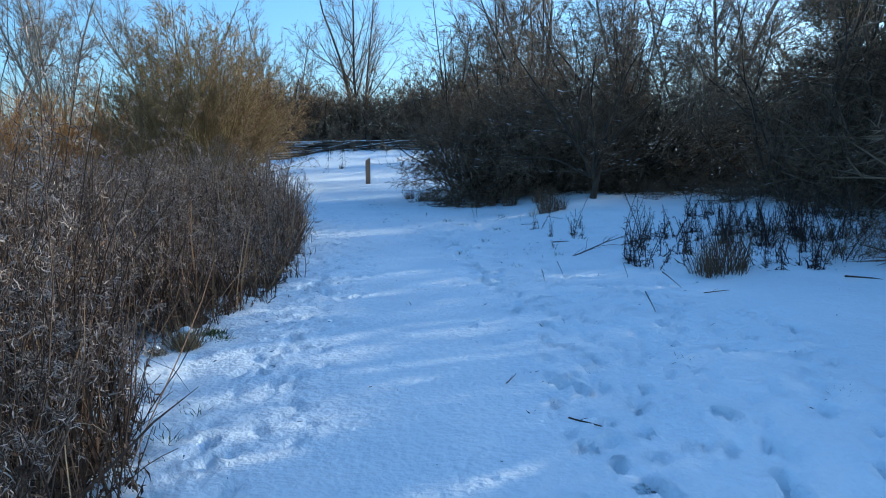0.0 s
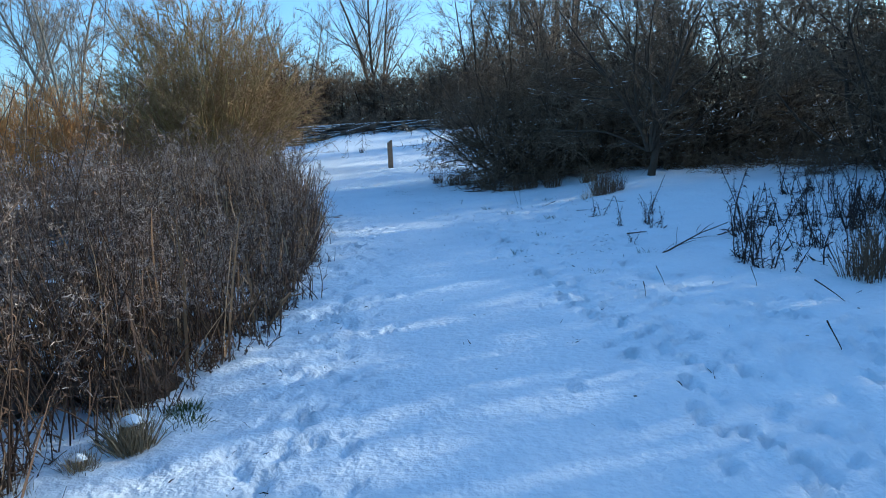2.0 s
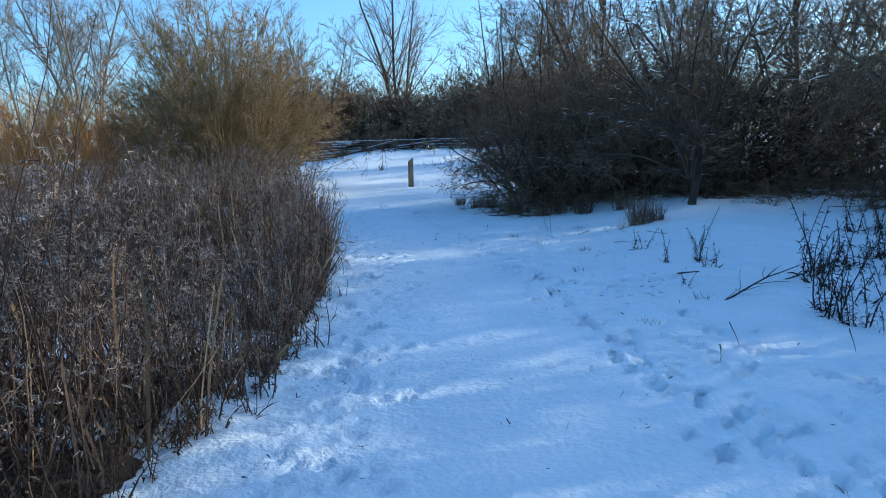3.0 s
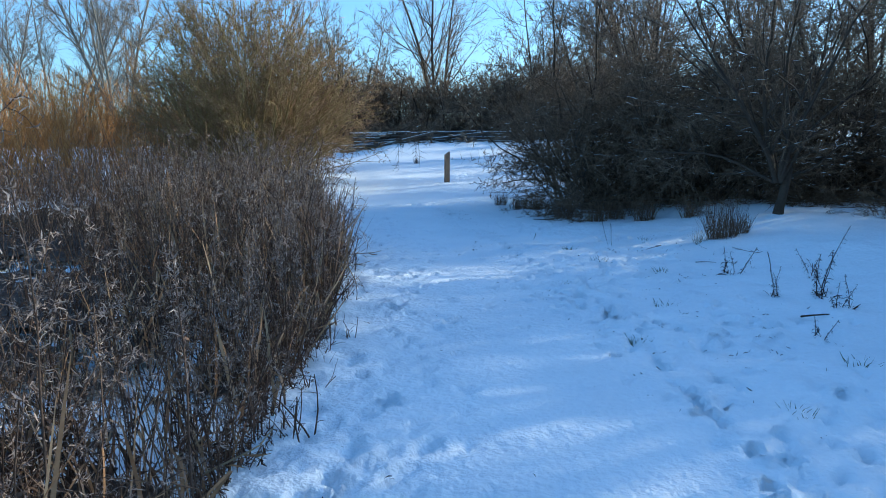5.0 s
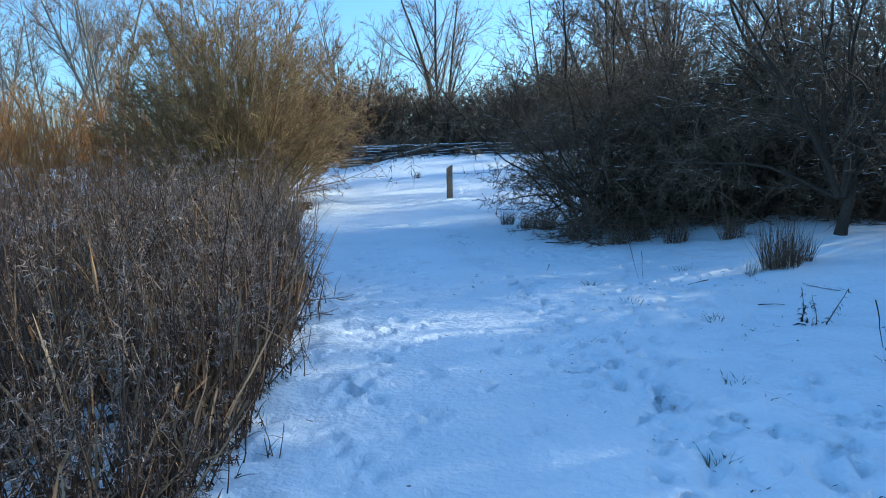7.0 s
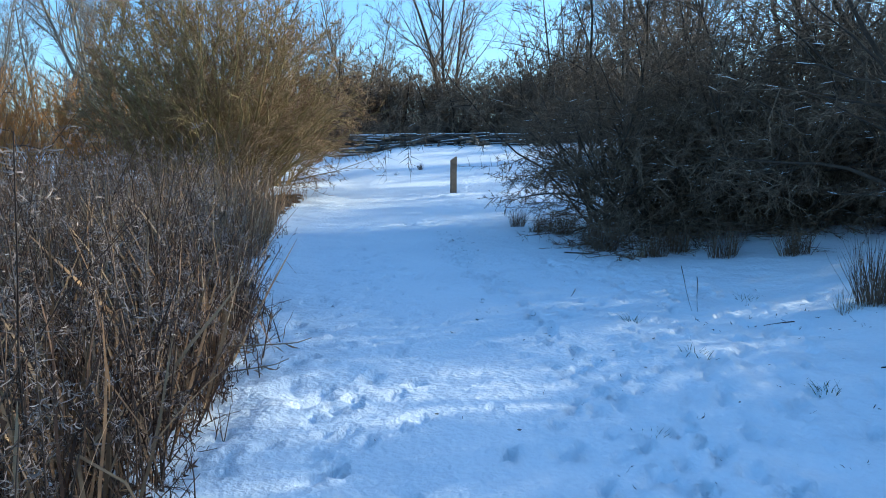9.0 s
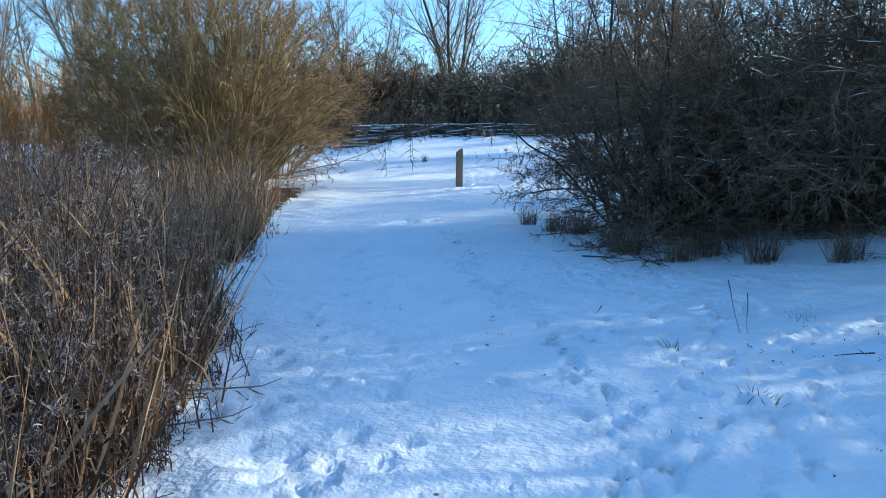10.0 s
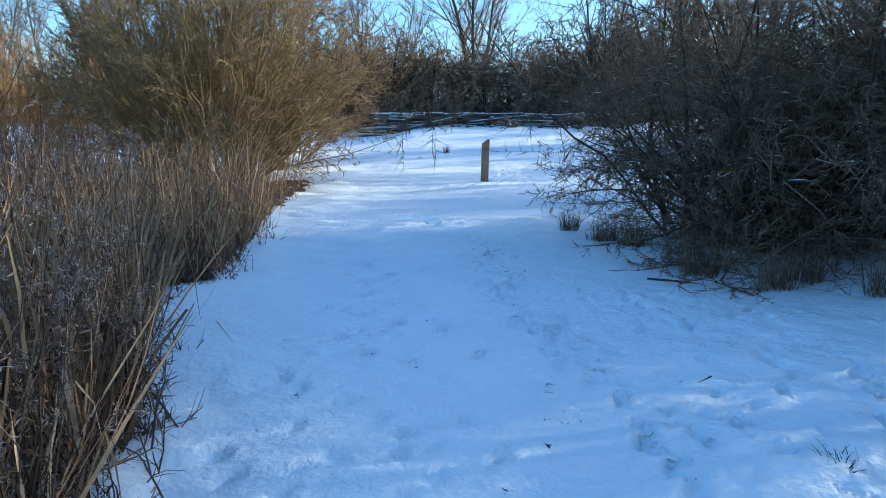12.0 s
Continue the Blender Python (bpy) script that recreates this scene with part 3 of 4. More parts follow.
for k, x, y, turn, s in spots:
    m = place(None, x, y, turn, s)
    if k in used:
        copy_thing(haws[k], m)
    else:
        haws[k].matrix_basis = m
        used.add(k)

# a low hawthorn whose long boughs arch out over the snow
arching = bush("hawthorn_bush", "low spreading hawthorn with long boughs arching over the snow", "bush", 25, 17, 3.3, 3.2, (11, 9, 12), HAW, up=(-0.075, -0.06, -0.05, -0.05),
               thick=0.035, bend=0.13, angles=(38, 45, 45), ratios=(0.42, 0.55, 0.3), twig_r=0.005, snow=0.24, lean0=(14, 58), group="hawthorn thicket", fall=0.5)
arching.matrix_basis = place(None, 1.5, 23.0, 40, 1.08)
copy_thing(arching, place(None, 4.0, 21.9, 170, 0.65))

# the hawthorn that stands in front on a single trunk
single = bush("hawthorn_tree", "old hawthorn on a short dark trunk with snow on its boughs", "tree", 31, 11, 4.5, 2.6, (8, 8, 10), HAW,
              up=(0.0, -0.02, -0.04, -0.05), thick=0.055, twig_r=0.005, snow=0.6, lean0=(10, 64), base=0.08, bole=0.75, fall=0.3, ratios=(0.5, 0.58, 0.28), stem_name="bough")
rng = np.random.default_rng(32)
build("trunk", *tube(grow([[0, 0, -0.2]], [[0.05, 0, 1]], [1.15], 7, 0.06, 0.1, rng), np.array([[0.16, 0.11, 0.09, 0.085, 0.08, 0.075, 0.05]]), rng, 10), BARK_DARK, single)
single.matrix_basis = place(None, 4.1, 18.5, 0, 0.95)

# brambles and low growth under the thicket
scrub = bush("bramble_scrub", "low dark tangle of leafless bramble under the hawthorns", "scrub", 33, 16, 1.5, 1.5, (6, 10), HAW, up=(-0.03, -0.03, -0.03, -0.03), thick=0.012,
             twig_r=0.0055, lean0=(5, 80), ratios=(0.55, 0.6, 0.5), base=0.5, split=False, group="bramble scrub")
scrub.matrix_basis = place(None, 1.5, 23.4, 0, 0.6)
for x, y, s in ((2.2, 22.9, 0.6), (3.0, 22.8, 0.7), (5.6, 20.3, 0.7), (5.8, 18.3, 0.7), (6.8, 16.2, 0.8), (7.6, 14.6, 0.8), (7.8, 13.0, 0.9), (7.6, 11.4, 0.8),
                (6.6, 10.2, 0.7), (4.9, 21.6, 0.7), (2.2, 23.6, 1.2), (4.2, 22.6, 1.4), (6.2, 21.0, 0.8), (7.6, 18.8, 0.8), (9.2, 18.6, 1.0), (6.6, 23.6, 1.6), (9.8, 15.6, 1.5),
                (8.0, 17.5, 1.4), (5.8, 23, 1.5), (7.6, 23.6, 2.0), (10, 22.6, 2.2), (3.6, 23.6, 1.4), (2.4, 23.8, 1.4), (11.2, 18.6, 2.2),
                (9.6, 13.6, 1.9), (11, 14.6, 2.0), (12.4, 16.5, 2.2), (6.2, 22.0, 1.0), (8.8, 15.8, 1.5), (8.6, 10.6, 1.3), (5.6, 9.5, 0.8), (6.9, 8.7, 0.95), (5.1, 11.0, 0.6), (7.4, 9.8, 1.1)):
    copy_thing(scrub, place(None, x, y, x * 913, s))

# the big sallow across the path
OLIVE = (BARK_OLIVE, TWIG_TAN)


def dome_willow(label, seed, stems, radius, height, counts, mats, thick=0.05, twig_r=0.007):
    """A rounded willow: stems fan out from one foot, arch upwards and end on a dome, with finer shoots that follow them."""
    rng = np.random.default_rng(seed)
    ob = thing("willow_bush", label, "bush", "willows")
    az = np.arange(stems) * 2.39996 + rng.uniform(-0.3, 0.3, stems)
    le = np.arccos(1 - 0.9 * (np.arange(stems) + 0.5) / stems)
    le = np.clip(le + rng.normal(0, 0.06, stems), 0.03, 1.5)
    low = 0.27 * height
    reach = rng.uniform(0.82, 1.04, stems)
    end = np.stack([radius * np.sin(le) * np.cos(az), radius * np.sin(le) * np.sin(az), low + (height - low) * np.cos(le)], axis=1) * reach[:, None]
    foot = np.stack([np.cos(az), np.sin(az), 0 * az], axis=1) * (0.55 * np.sqrt(rng.random(stems)) * (0.3 + np.sin(le)))[:, None]
    foot[:, 2] = -0.1
    mid = foot + (end - foot) * 0.5 + np.stack([np.cos(az), np.sin(az), -0.35 + 0 * az], axis=1) * (0.1 * radius * np.sin(le))[:, None]
    w = np.linspace(0, 1, 9)[None, :, None]
    P = foot[:, None] * (1 - w) ** 2 + 2 * mid[:, None] * w * (1 - w) + end[:, None] * w ** 2
    P[:, 1:] += rng.normal(0, 0.1, (stems, 8, 3)) * np.linspace(0.4, 1, 8)[None, :, None]
    r0 = thick * rng.uniform(0.6, 1.15, stems)
    R = taper(stems, 9, r0, r0 * 0.18)
    trunks = [build("stem", *tube(P[i:i + 1], R[i:i + 1], rng, 6), mats[0], ob) for i in range(stems)]
    L = np.linalg.norm(end - foot, axis=1)
    rest = []
    for lv, k in enumerate(counts):
        last = lv == len(counts) - 1
        q, d, par, u = sprout(P, k, (0.18, 0.2, 0.12)[lv], 1.0, (34, 42, 46)[lv], rng)
        Ln = L[par] * ((1.02 - u) * 0.75 + 0.1 if lv == 0 else (0.42, 0.36)[lv - 1] * (1.15 - 0.55 * u)) * rng.uniform(0.6, 1.15, len(par))
        n = 2 if last else (6 if lv == 0 else 4)
        Pn = grow(q, d, Ln, n, 0.12, 0.02, rng)
        Pn[:, :, 2] = np.maximum(Pn[:, :, 2], 0.03)
        rn = np.maximum(R[par, 0] * (1 - 0.75 * u) * 0.42, twig_r * (1.9 if lv == 0 else 1.25)) if not last else twig_r * rng.uniform(0.6, 1.25, len(par))
        Rn = taper(len(par), n, rn, np.maximum(rn * 0.3, twig_r * 0.3))
        if lv == 0:
            for i in range(len(par)):
                build("limb", *tube(Pn[i:i + 1], Rn[i:i + 1], rng, 4), mats[0], trunks[par[i]])
        elif last:
            tips = spike(Pn, rn * 1.15, rng)
        else:
            rest.append(tube(Pn, Rn, rng, 3))
        P, R, L = Pn, Rn, Ln
    tagged(build("branches", *join(rest), mats[0], ob, smooth=False), kind="stuff")
    tagged(build("twigs", tips[0], np.zeros((0, 4), int), mats[1], ob, smooth=False, T=tips[1]), kind="stuff")
    return ob


sallow = dome_willow("large rounded leafless willow with many olive stems in sunlight", 41, 80, 4.0, 7.4, (8, 9, 9), OLIVE, thick=0.055, twig_r=0.0074)
sallow.matrix_basis = place(None, -9.7, 30.0, 0, 1.0)
sallow2 = bush("willow_bush", "leafless willow with spreading olive-brown stems", "bush", 42, 20, 4.4, 4.0, (8, 7, 7), OLIVE,
               up=(0.01, 0.04, 0.04, 0.04), thick=0.045, twig_r=0.0075, lean0=(3, 68), angles=(22, 24, 26), ratios=(0.5, 0.6, 0.65), bend=0.06)
sallow2.matrix_basis = place(None, -13.0, 33.0, 0, 1.0)
copy_thing(sallow2, place(None, -9.8, 35.2, 130, 0.9))
copy_thing(sallow2, place(None, -14.5, 37.0, 70, 1.25))

# upright orange osiers
osier = bush("osier_bush", "upright osier shoots glowing orange in the sun", "bush", 43, 48, 4.0, 3.4, (8, 5), (TWIG_ORANGE, TWIG_ORANGE),
             up=(0.06, 0.12, 0.1, 0.1), thick=0.016, twig_r=0.007, lean0=(0, 30), angles=(22, 25, 25), ratios=(0.4, 0.6, 0.5), bend=0.06, base=1.4, group="osiers",
             split=False)
osier.matrix_basis = place(None, -17.2, 30.5, 0, 1.0)
for x, y, a, s in ((-20.0, 31, 90, 1.05), (-22.5, 29, 200, 1.0), (-19.2, 27, 300, 0.8), (-16.0, 33.5, 150, 0.9), (-14.6, 28.6, 40, 0.9), (-16.4, 27.2, 10, 1.0)):
    copy_thing(osier, place(None, x, y, a, s))


def tall_tree(label, seed, height, forks, lean, counts, mats, thick=0.16, twig_r=0.013, up=0.08):
    return bush("tall_tree", label, "tree", seed, forks, height, height * 0.9, counts, mats, up=(0.03, up, up, 0.06), thick=thick, twig_r=twig_r,
                lean0=lean, u0=0.22, angles=(38, 36, 34), ratios=(0.36, 0.5, 0.65), bend=0.055, base=0.25, group="bare trees", stem_name="trunk")


GREY = (BARK_GREY, TWIG_GREY)
DARKT = (BARK_DARK, TWIG_DARK)
t1 = tall_tree("tall slender leafless tree with twin stems against the sky", 51, 17, 3, (2, 14), (16, 8, 7), DARKT)
t1.matrix_basis = place(None, -6.6, 63, 0, 1.0)
t2 = tall_tree("tall leafless tree with ascending branches", 52, 14, 4, (3, 22), (14, 8, 7), DARKT)
t2.matrix_basis = place(None, 4.5, 50, 0, 1.0)
t3 = tall_tree("sunlit pale leafless tree with ascending limbs", 53, 14, 5, (6, 30), (15, 9, 7), GREY)
t3.matrix_basis = place(None, -25.5, 50, 0, 1.0)
for ob, x, y, a, s in ((t1, 8.0, 54, 80, 0.95), (t2, 12.5, 47, 160, 1.0), (t2, 1.6, 56, 280, 0.85), (t1, 16.5, 42, 200, 0.8), (t2, 20, 36, 40, 0.8), (t1, 5.6, 38, 20, 0.62),
                       (t2, 9.5, 34.5, 220, 0.62), (t2, 17.0, 27, 300, 0.7),
                       (t3, -34, 56, 250, 0.95), (t3, -20.5, 58, 30, 0.95), (t3, -43, 62, 170, 0.9), (t3, -12.4, 60, 90, 0.75), (t2, -2.2, 74, 200, 0.6)):
    copy_thing(ob, place(None, x, y, a, s))

# the dark hedge that closes the view, its shrub also copied unseen for shade
hedge = bush("hedge_shrub", "dark leafless hedge shrub, copied behind the logs and, unseen, to cast shade", "hedge", 61, 13, 3.4, 3.0, (8, 11), DARKT, thick=0.04, twig_r=0.013,
             lean0=(3, 68), angles=(55, 55, 50), ratios=(0.5, 0.5, 0.5), group="far hedge", split=False)
hedge.matrix_basis = place(None, -12.6, 54, 0, 1.0)
rng = np.random.default_rng(62)
for i in range(46):
    x = -44 + i * 2.3 if i < 11 else -19.5 + (i - 11) * 0.85
    x += rng.uniform(-0.5, 0.5)
    y = 56.5 + rng.uniform(-1.0, 3.0) + (3 if x < -20 else 0)
    copy_thing(hedge, place(None, x, y, rng.uniform(0, 360), rng.uniform(1.2, 1.65) if x > -16 else rng.uniform(0.9, 1.25)))
for x, y, s in ((-12.9, 50.5, 0.9), (-12.4, 48.2, 0.6), (-14.2, 46.5, 0.9), (-15.5, 52, 1.2), (-13.6, 55, 2.0), (-11.6, 54.6, 1.9), (-9.4, 56.4, 1.7), (2.2, 50, 1.0), (4.5, 47, 1.0), (-17.5, 55, 1.4), (-10.8, 57, 1.4),
                # first two added behind the thicket, unseen, to shade a band of snow
                (7.0, 31.7, 1.25), (8.4, 32.7, 1.3), (15.5, 20.2, 1.6), (9.5, 26.0, 1.2), (12.5, 27.2, 1.3), (16, 26, 1.5), (18, 23, 1.6), (15, 34, 1.3), (19, 31, 1.6), (22, 27, 1.8), (7.5, 40, 1.0), (10, 43, 1.2), (5, 43, 1.0),
                (-0.5, 61, 2.1), (2, 59, 2.2), (4.5, 60, 2.3), (7, 58, 2.3), (9.5, 56, 2.3), (-17, 64, 1.8), (-14, 66, 2.0), (-11, 63, 1.6), (-8.6, 67, 1.8), (-5, 65, 1.5), (-2.2, 67, 1.9), (0.8, 64, 1.6), (4, 66, 2.0), (7, 62, 1.8), (-20.5, 66, 2.0),
                # rows to the right, added out of view to shade path and bed
                (9.2, 4, 1.1), (9.0, 6, 1.1), (9.2, 8, 1.1), (9.6, 10, 1.1), (11.5, 2.5, 1.35), (11.7, 5, 1.35), (11.4, 7.5, 1.6), (11.8, 10, 1.6), (12, 12.4, 1.4),
                (14.5, 1, 2.2), (14.2, 4, 2.2), (14.6, 7, 2.4), (14.4, 10, 2.4), (14.8, 13, 2.3), (14.2, 16, 1.9), (14.6, 18.7, 1.9), (12.8, 18.5, 1.6), (17.2, 19.4, 2.1), (12.3, 15.0, 1.4), (10.7, 13.9, 1.2), (16.6, 17.4, 1.8)):
    copy_thing(hedge, place(None, x, y, rng.uniform(0, 360), s))


def far_wood():
    rng = np.random.default_rng(71)
    n = 1000
    a = rng.uniform(-1.45, 1.45, n)
    d = rng.uniform(85, 130, n)
    p = np.stack([np.sin(a) * d, np.cos(a) * d, np.full(n, 1.8)], axis=1)
    h = rng.uniform(3, 10, n)
    P = grow(p, np.stack([rng.normal(0, 0.12, n), rng.normal(0, 0.12, n), np.ones(n)], axis=1), h, 4, 0.06, 0.05, rng)
    q, dd, par, u = sprout(P, 9, 0.2, 1.0, 40, rng)
    V, T = spike(grow(q, dd, h[par] * 0.35 * (1.2 - u), 2, 0.2, 0.06, rng), np.full(len(par), 0.045), rng)
    ob = thing("far_wood", "hazy leafless wood along the horizon", "wood")
    tagged(ob, kind="stuff")
    tagged(build("trunks", *tube(P, taper(n, 4, np.full(n, 0.1), np.full(n, 0.03)), rng), BARK_GREY, ob, smooth=False), kind="stuff")
    tagged(build("branches", V, np.zeros((0, 4), int), TWIG_GREY, ob, smooth=False, T=T), kind="stuff")


far_wood()


def conifer():
    rng = np.random.default_rng(81)
    ob = thing("pine_tree", "dark green pine with lumps of snow on its boughs", "tree")
    H = 8.0
    build("trunk", *tube(grow([[0, 0, -0.1]], [[0, 0, 1]], [H], 9, 0.02, 0.1, rng), taper(1, 9, 0.16, 0.02), rng, 8), BARK_DARK, ob)
    n = 170
    z = rng.uniform(0.6, H - 0.1, n)
    az = rng.uniform(0, 2 * np.pi, n)
    L = (0.35 + 2.4 * (1 - z / H)) * rng.uniform(0.75, 1.1, n)
    P = grow(np.stack([0 * z, 0 * z, z], axis=1), np.stack([np.cos(az), np.sin(az), 0.2 + 0 * z], axis=1), L, 6, 0.08, 0.02, rng)
    build("boughs", *tube(P, taper(n, 6, 0.03, 0.008), rng, 4), BARK_DARK, ob)
    a, dd, par, u = sprout(P, 15, 0.0, 1.0, 50, rng)
    S = grow(a, dd, rng.uniform(0.2, 0.5, len(par)), 3, 0.1, 0.06, rng)
    a2, d2, p2, u2 = sprout(S, 14, 0.0, 1.0, 45, rng)
    N = grow(a2, d2, rng.uniform(0.12, 0.26, len(p2)), 2, 0.02, 0.0, rng)
    V, Q = ribbon(N, np.full((len(p2), 2), 0.019) * np.array([[1, 0.3]]), unit(rng.normal(size=(len(p2), 3))))
    tagged(build("needles", *join([(V, Q), tube(S, taper(len(par), 3, 0.006, 0.003), rng)]), NEEDLE, ob, smooth=False), kind="stuff")
    k = rng.choice(len(par), 150, replace=False)
    tagged(build("snow_cover", *tube(S[k] + [0, 0, 0.03], taper(150, 3, 0.02, 0.018) * np.array([[0.3, 1.1, 0.3]]), rng, 5), SNOW_CAP, ob,
                 "lumps of snow"), kind="stuff")
    return ob


pine = conifer()
pine.matrix_basis = place(None, 14.6, 26.0, 0, 1.18)


# ---- the waymark post ----
def waymark_post():
    bm = bmesh.new()
    w, d, h = 0.088, 0.085, 1.2
    lo = [bm.verts.new((x, y, -0.2)) for x, y in ((-w, -d), (w, -d), (w, d), (-w, d))]
    hi = [bm.verts.new((x, y, h if x > 0 else h - 0.13)) for x, y in ((-w, -d), (w, -d), (w, d), (-w, d))]
    for i in range(4):
        bm.faces.new((lo[i], lo[(i + 1) % 4], hi[(i + 1) % 4], hi[i]))
    bm.faces.new(hi)
    bm.faces.new(lo[::-1])
    bmesh.ops.subdivide_edges(bm, edges=[e for e in bm.edges if abs(e.verts[0].co.z - e.verts[1].co.z) > 0.5], cuts=5)
    for v in bm.verts:
        v.co.x += random.uniform(-0.003, 0.003)
        v.co.y += random.uniform(-0.003, 0.003)
    bmesh.ops.bevel(bm, geom=[e for e in bm.edges if e.calc_face_angle(0) > 0.5], offset=0.008, segments=2, affect="EDGES")
    me = bpy.data.meshes.new("waymark_post")
    bm.to_mesh(me)
    bm.free()
    me.materials.append(POST_WOOD)
    ob = tagged(new("waymark_post", me), "brown wooden waymark post with a slanted top standing in snow", "post")
    ob.matrix_basis = pose(-3.09, 32.7, ground_z(-3.09, 32.7), 0, 1.0, 24)


waymark_post()


# ---- the log pile ----
def log_mesh(name, L, r, seed, s=9):
    rng = np.random.default_rng(seed)
    x = np.linspace(-L / 2, L / 2, 7)
    P = np.stack([x, rng.normal(0, 0.02, 7), rng.normal(0, 0.015, 7)], axis=1)
    R = r * rng.uniform(0.9, 1.08, 7) * np.linspace(1.08, 0.9, 7)
    V, Q = tube(P[None], R[None], rng, s)
    T = []
    for k, ring in ((0, range(s)), (1, range(6 * s, 7 * s))):
        c = len(V)
        V = np.concatenate([V, P[[0, -1]][k][None]])
        ring = list(ring)
        for i in range(s):
            a, b = ring[i], ring[(i + 1) % s]
            T.append((c, a, b) if k else (c, b, a))
    return V, Q, np.array(T)


def log_pile():
    ob = thing("log_pile", "long stack of dark cut logs with snow lying on them", "log pile")
    rng = np.random.default_rng(91)
    kinds = []
    for i, (L, r) in enumerate(((2.2, 0.07), (1.5, 0.09), (3.4, 0.055), (0.9, 0.08))):
        V, Q, T = log_mesh("log", L, r, 92 + i)
        log = build("log", V, Q, LOG_BARK, ob, T=T)
        log.data.materials.append(CUT_WOOD)
        for p in log.data.polygons:
            if len(p.vertices) == 3:
                p.material_index = 1
        up = log_mesh("snow_cap", L * 0.94, r * 0.9, 97 + i, 8)
        cap = build("snow_cap", up[0] * [1, 0.9, 0.32] + [0, 0, r * 0.84], up[1], SNOW_CAP, log, T=up[2])
        kinds.append((log, cap, L, r))
    first = set()

    def put(k, x, y, z, a, tilt, snowy):
        log, cap, L, r = kinds[k]
        if k in first:
            l2 = log.copy()
            scene.collection.objects.link(l2)
            if snowy:
                c2 = cap.copy()
                scene.collection.objects.link(c2)
                c2.parent = l2
        else:
            l2 = log
            first.add(k)
        l2.matrix_basis = pose(x, y, z, 0, tilt, a)

    z0 = ground_z(-11.0, 48)
    for row in range(8):
        z = z0 + 0.02 + row * 0.145
        x = -10.9 + (0.0 if row < 4 else 0.75) + rng.uniform(0, 0.25)
        while x < 2.0:
            k = int(rng.integers(0, 4))
            L = kinds[k][2]
            y = 47.3 + 0.09 * row + rng.uniform(-0.15, 0.15)
            put(k, x + L / 2, y, z + rng.uniform(-0.04, 0.04), rng.normal(0, 5), rng.normal(0, 2.5), rng.random() < (0.95 if row in (3, 7) else 0.35))
            if rng.random() < 0.5:
                put(int(rng.integers(0, 4)), x + L / 2, y + 0.4, z + 0.02, rng.normal(0, 10), rng.normal(0, 3), row == 7)
            x += L * rng.uniform(0.7, 0.95)
    for i in range(46):
        put(int(rng.integers(1, 4)) if i % 3 else 3, rng.uniform(-9.6, 1), 46.95 + rng.uniform(0, 0.3), z0 + 0.35 + 0.72 * rng.random(), rng.normal(85, 14), rng.normal(0, 4), i % 4 == 0)
    put(2, -6.6, 46.7, z0 + 0.72, 0, -13, True)
    put(2, -3.6, 46.9, z0 + 0.85, 4, -6, True)


log_pile()


# ---- small plants, sticks and tufts ----
def tuft(name, label, seed, n, h, mats, spread=0.14, droop=-0.1):
    rng = np.random.default_rng(seed)
    az = rng.uniform(0, 2 * np.pi, n)
    rr = spread * np.sqrt(rng.random(n))
    p = np.stack([np.cos(az) * rr, np.sin(az) * rr, np.full(n, -0.05)], axis=1)
    d = np.stack([np.cos(az) * rr / spread * 0.17 + rng.normal(0, 0.11, n), np.sin(az) * rr / spread * 0.17 + rng.normal(0, 0.11, n), np.ones(n)], axis=1)
    P = grow(p, d, h * rng.uniform(0.5, 1.1, n), 5, 0.1, droop, rng)
    W = rng.uniform(0.004, 0.008, n)[:, None] * np.array([[1, 1, 0.9, 0.7, 0.2]])
    ob = build(name, *ribbon(P, W, unit(np.cross(d, rng.normal(size=d.shape)))), mats, smooth=False)
    return tagged(ob, label, "grass tuft", "grass tufts")


def dead_weed(seed, h):
    """A dark dead dock: a few stiff stalks with seed and shrivelled leaves."""
    rng = np.random.default_rng(seed)
    ob = thing("dead_weed", "dark dead dock with shrivelled leaves poking out of snow", "weed", "dead weeds")
    lines = []
    for _ in range(4):
        P = grow([[rng.normal(0, 0.07), rng.normal(0, 0.07), -0.05]], [[rng.normal(0, 0.17), rng.normal(0, 0.17), 1]], [h * rng.uniform(0.4, 1.1)], 6, 0.08, -0.01, rng)
        build("stalk", *tube(P, taper(1, 6, 0.0075, 0.003), rng, 4), DOCK, ob)
        lines.append(P)
    P = np.concatenate(lines)
    a, dd, par, u = sprout(P, 36, 0.02, 1.0, 45, rng)
    B = grow(a, dd, rng.uniform(0.03, 0.11, len(par)) * (1.4 - 0.8 * u), 3, 0.5, -0.8, rng)
    W = rng.uniform(0.004, 0.016, len(par))[:, None] * np.array([[0.5, 1, 0.25]])
    tagged(build("leaves", *ribbon(B, W, unit(rng.normal(size=(len(par), 3)))), DOCK, ob, smooth=False), kind="stuff")
    # the slumped rosette at its foot
    n = 46
    az = rng.uniform(0, 2 * np.pi, n)
    d = np.stack([np.cos(az), np.sin(az), rng.uniform(0.3, 1.6, n)], axis=1)
    B = grow(np.stack([np.cos(az) * 0.05, np.sin(az) * 0.05, np.full(n, -0.01)], axis=1), d, rng.uniform(0.07, 0.24, n), 4, 0.3, -0.35, rng)
    W = rng.uniform(0.008, 0.026, n)[:, None] * np.array([[0.7, 1, 0.9, 0.2]])
    tagged(build("rosette", *ribbon(B, W, unit(rng.normal(size=(n, 3)))), DOCK, ob, "slumped dead base leaves", smooth=False), kind="stuff")
    return ob


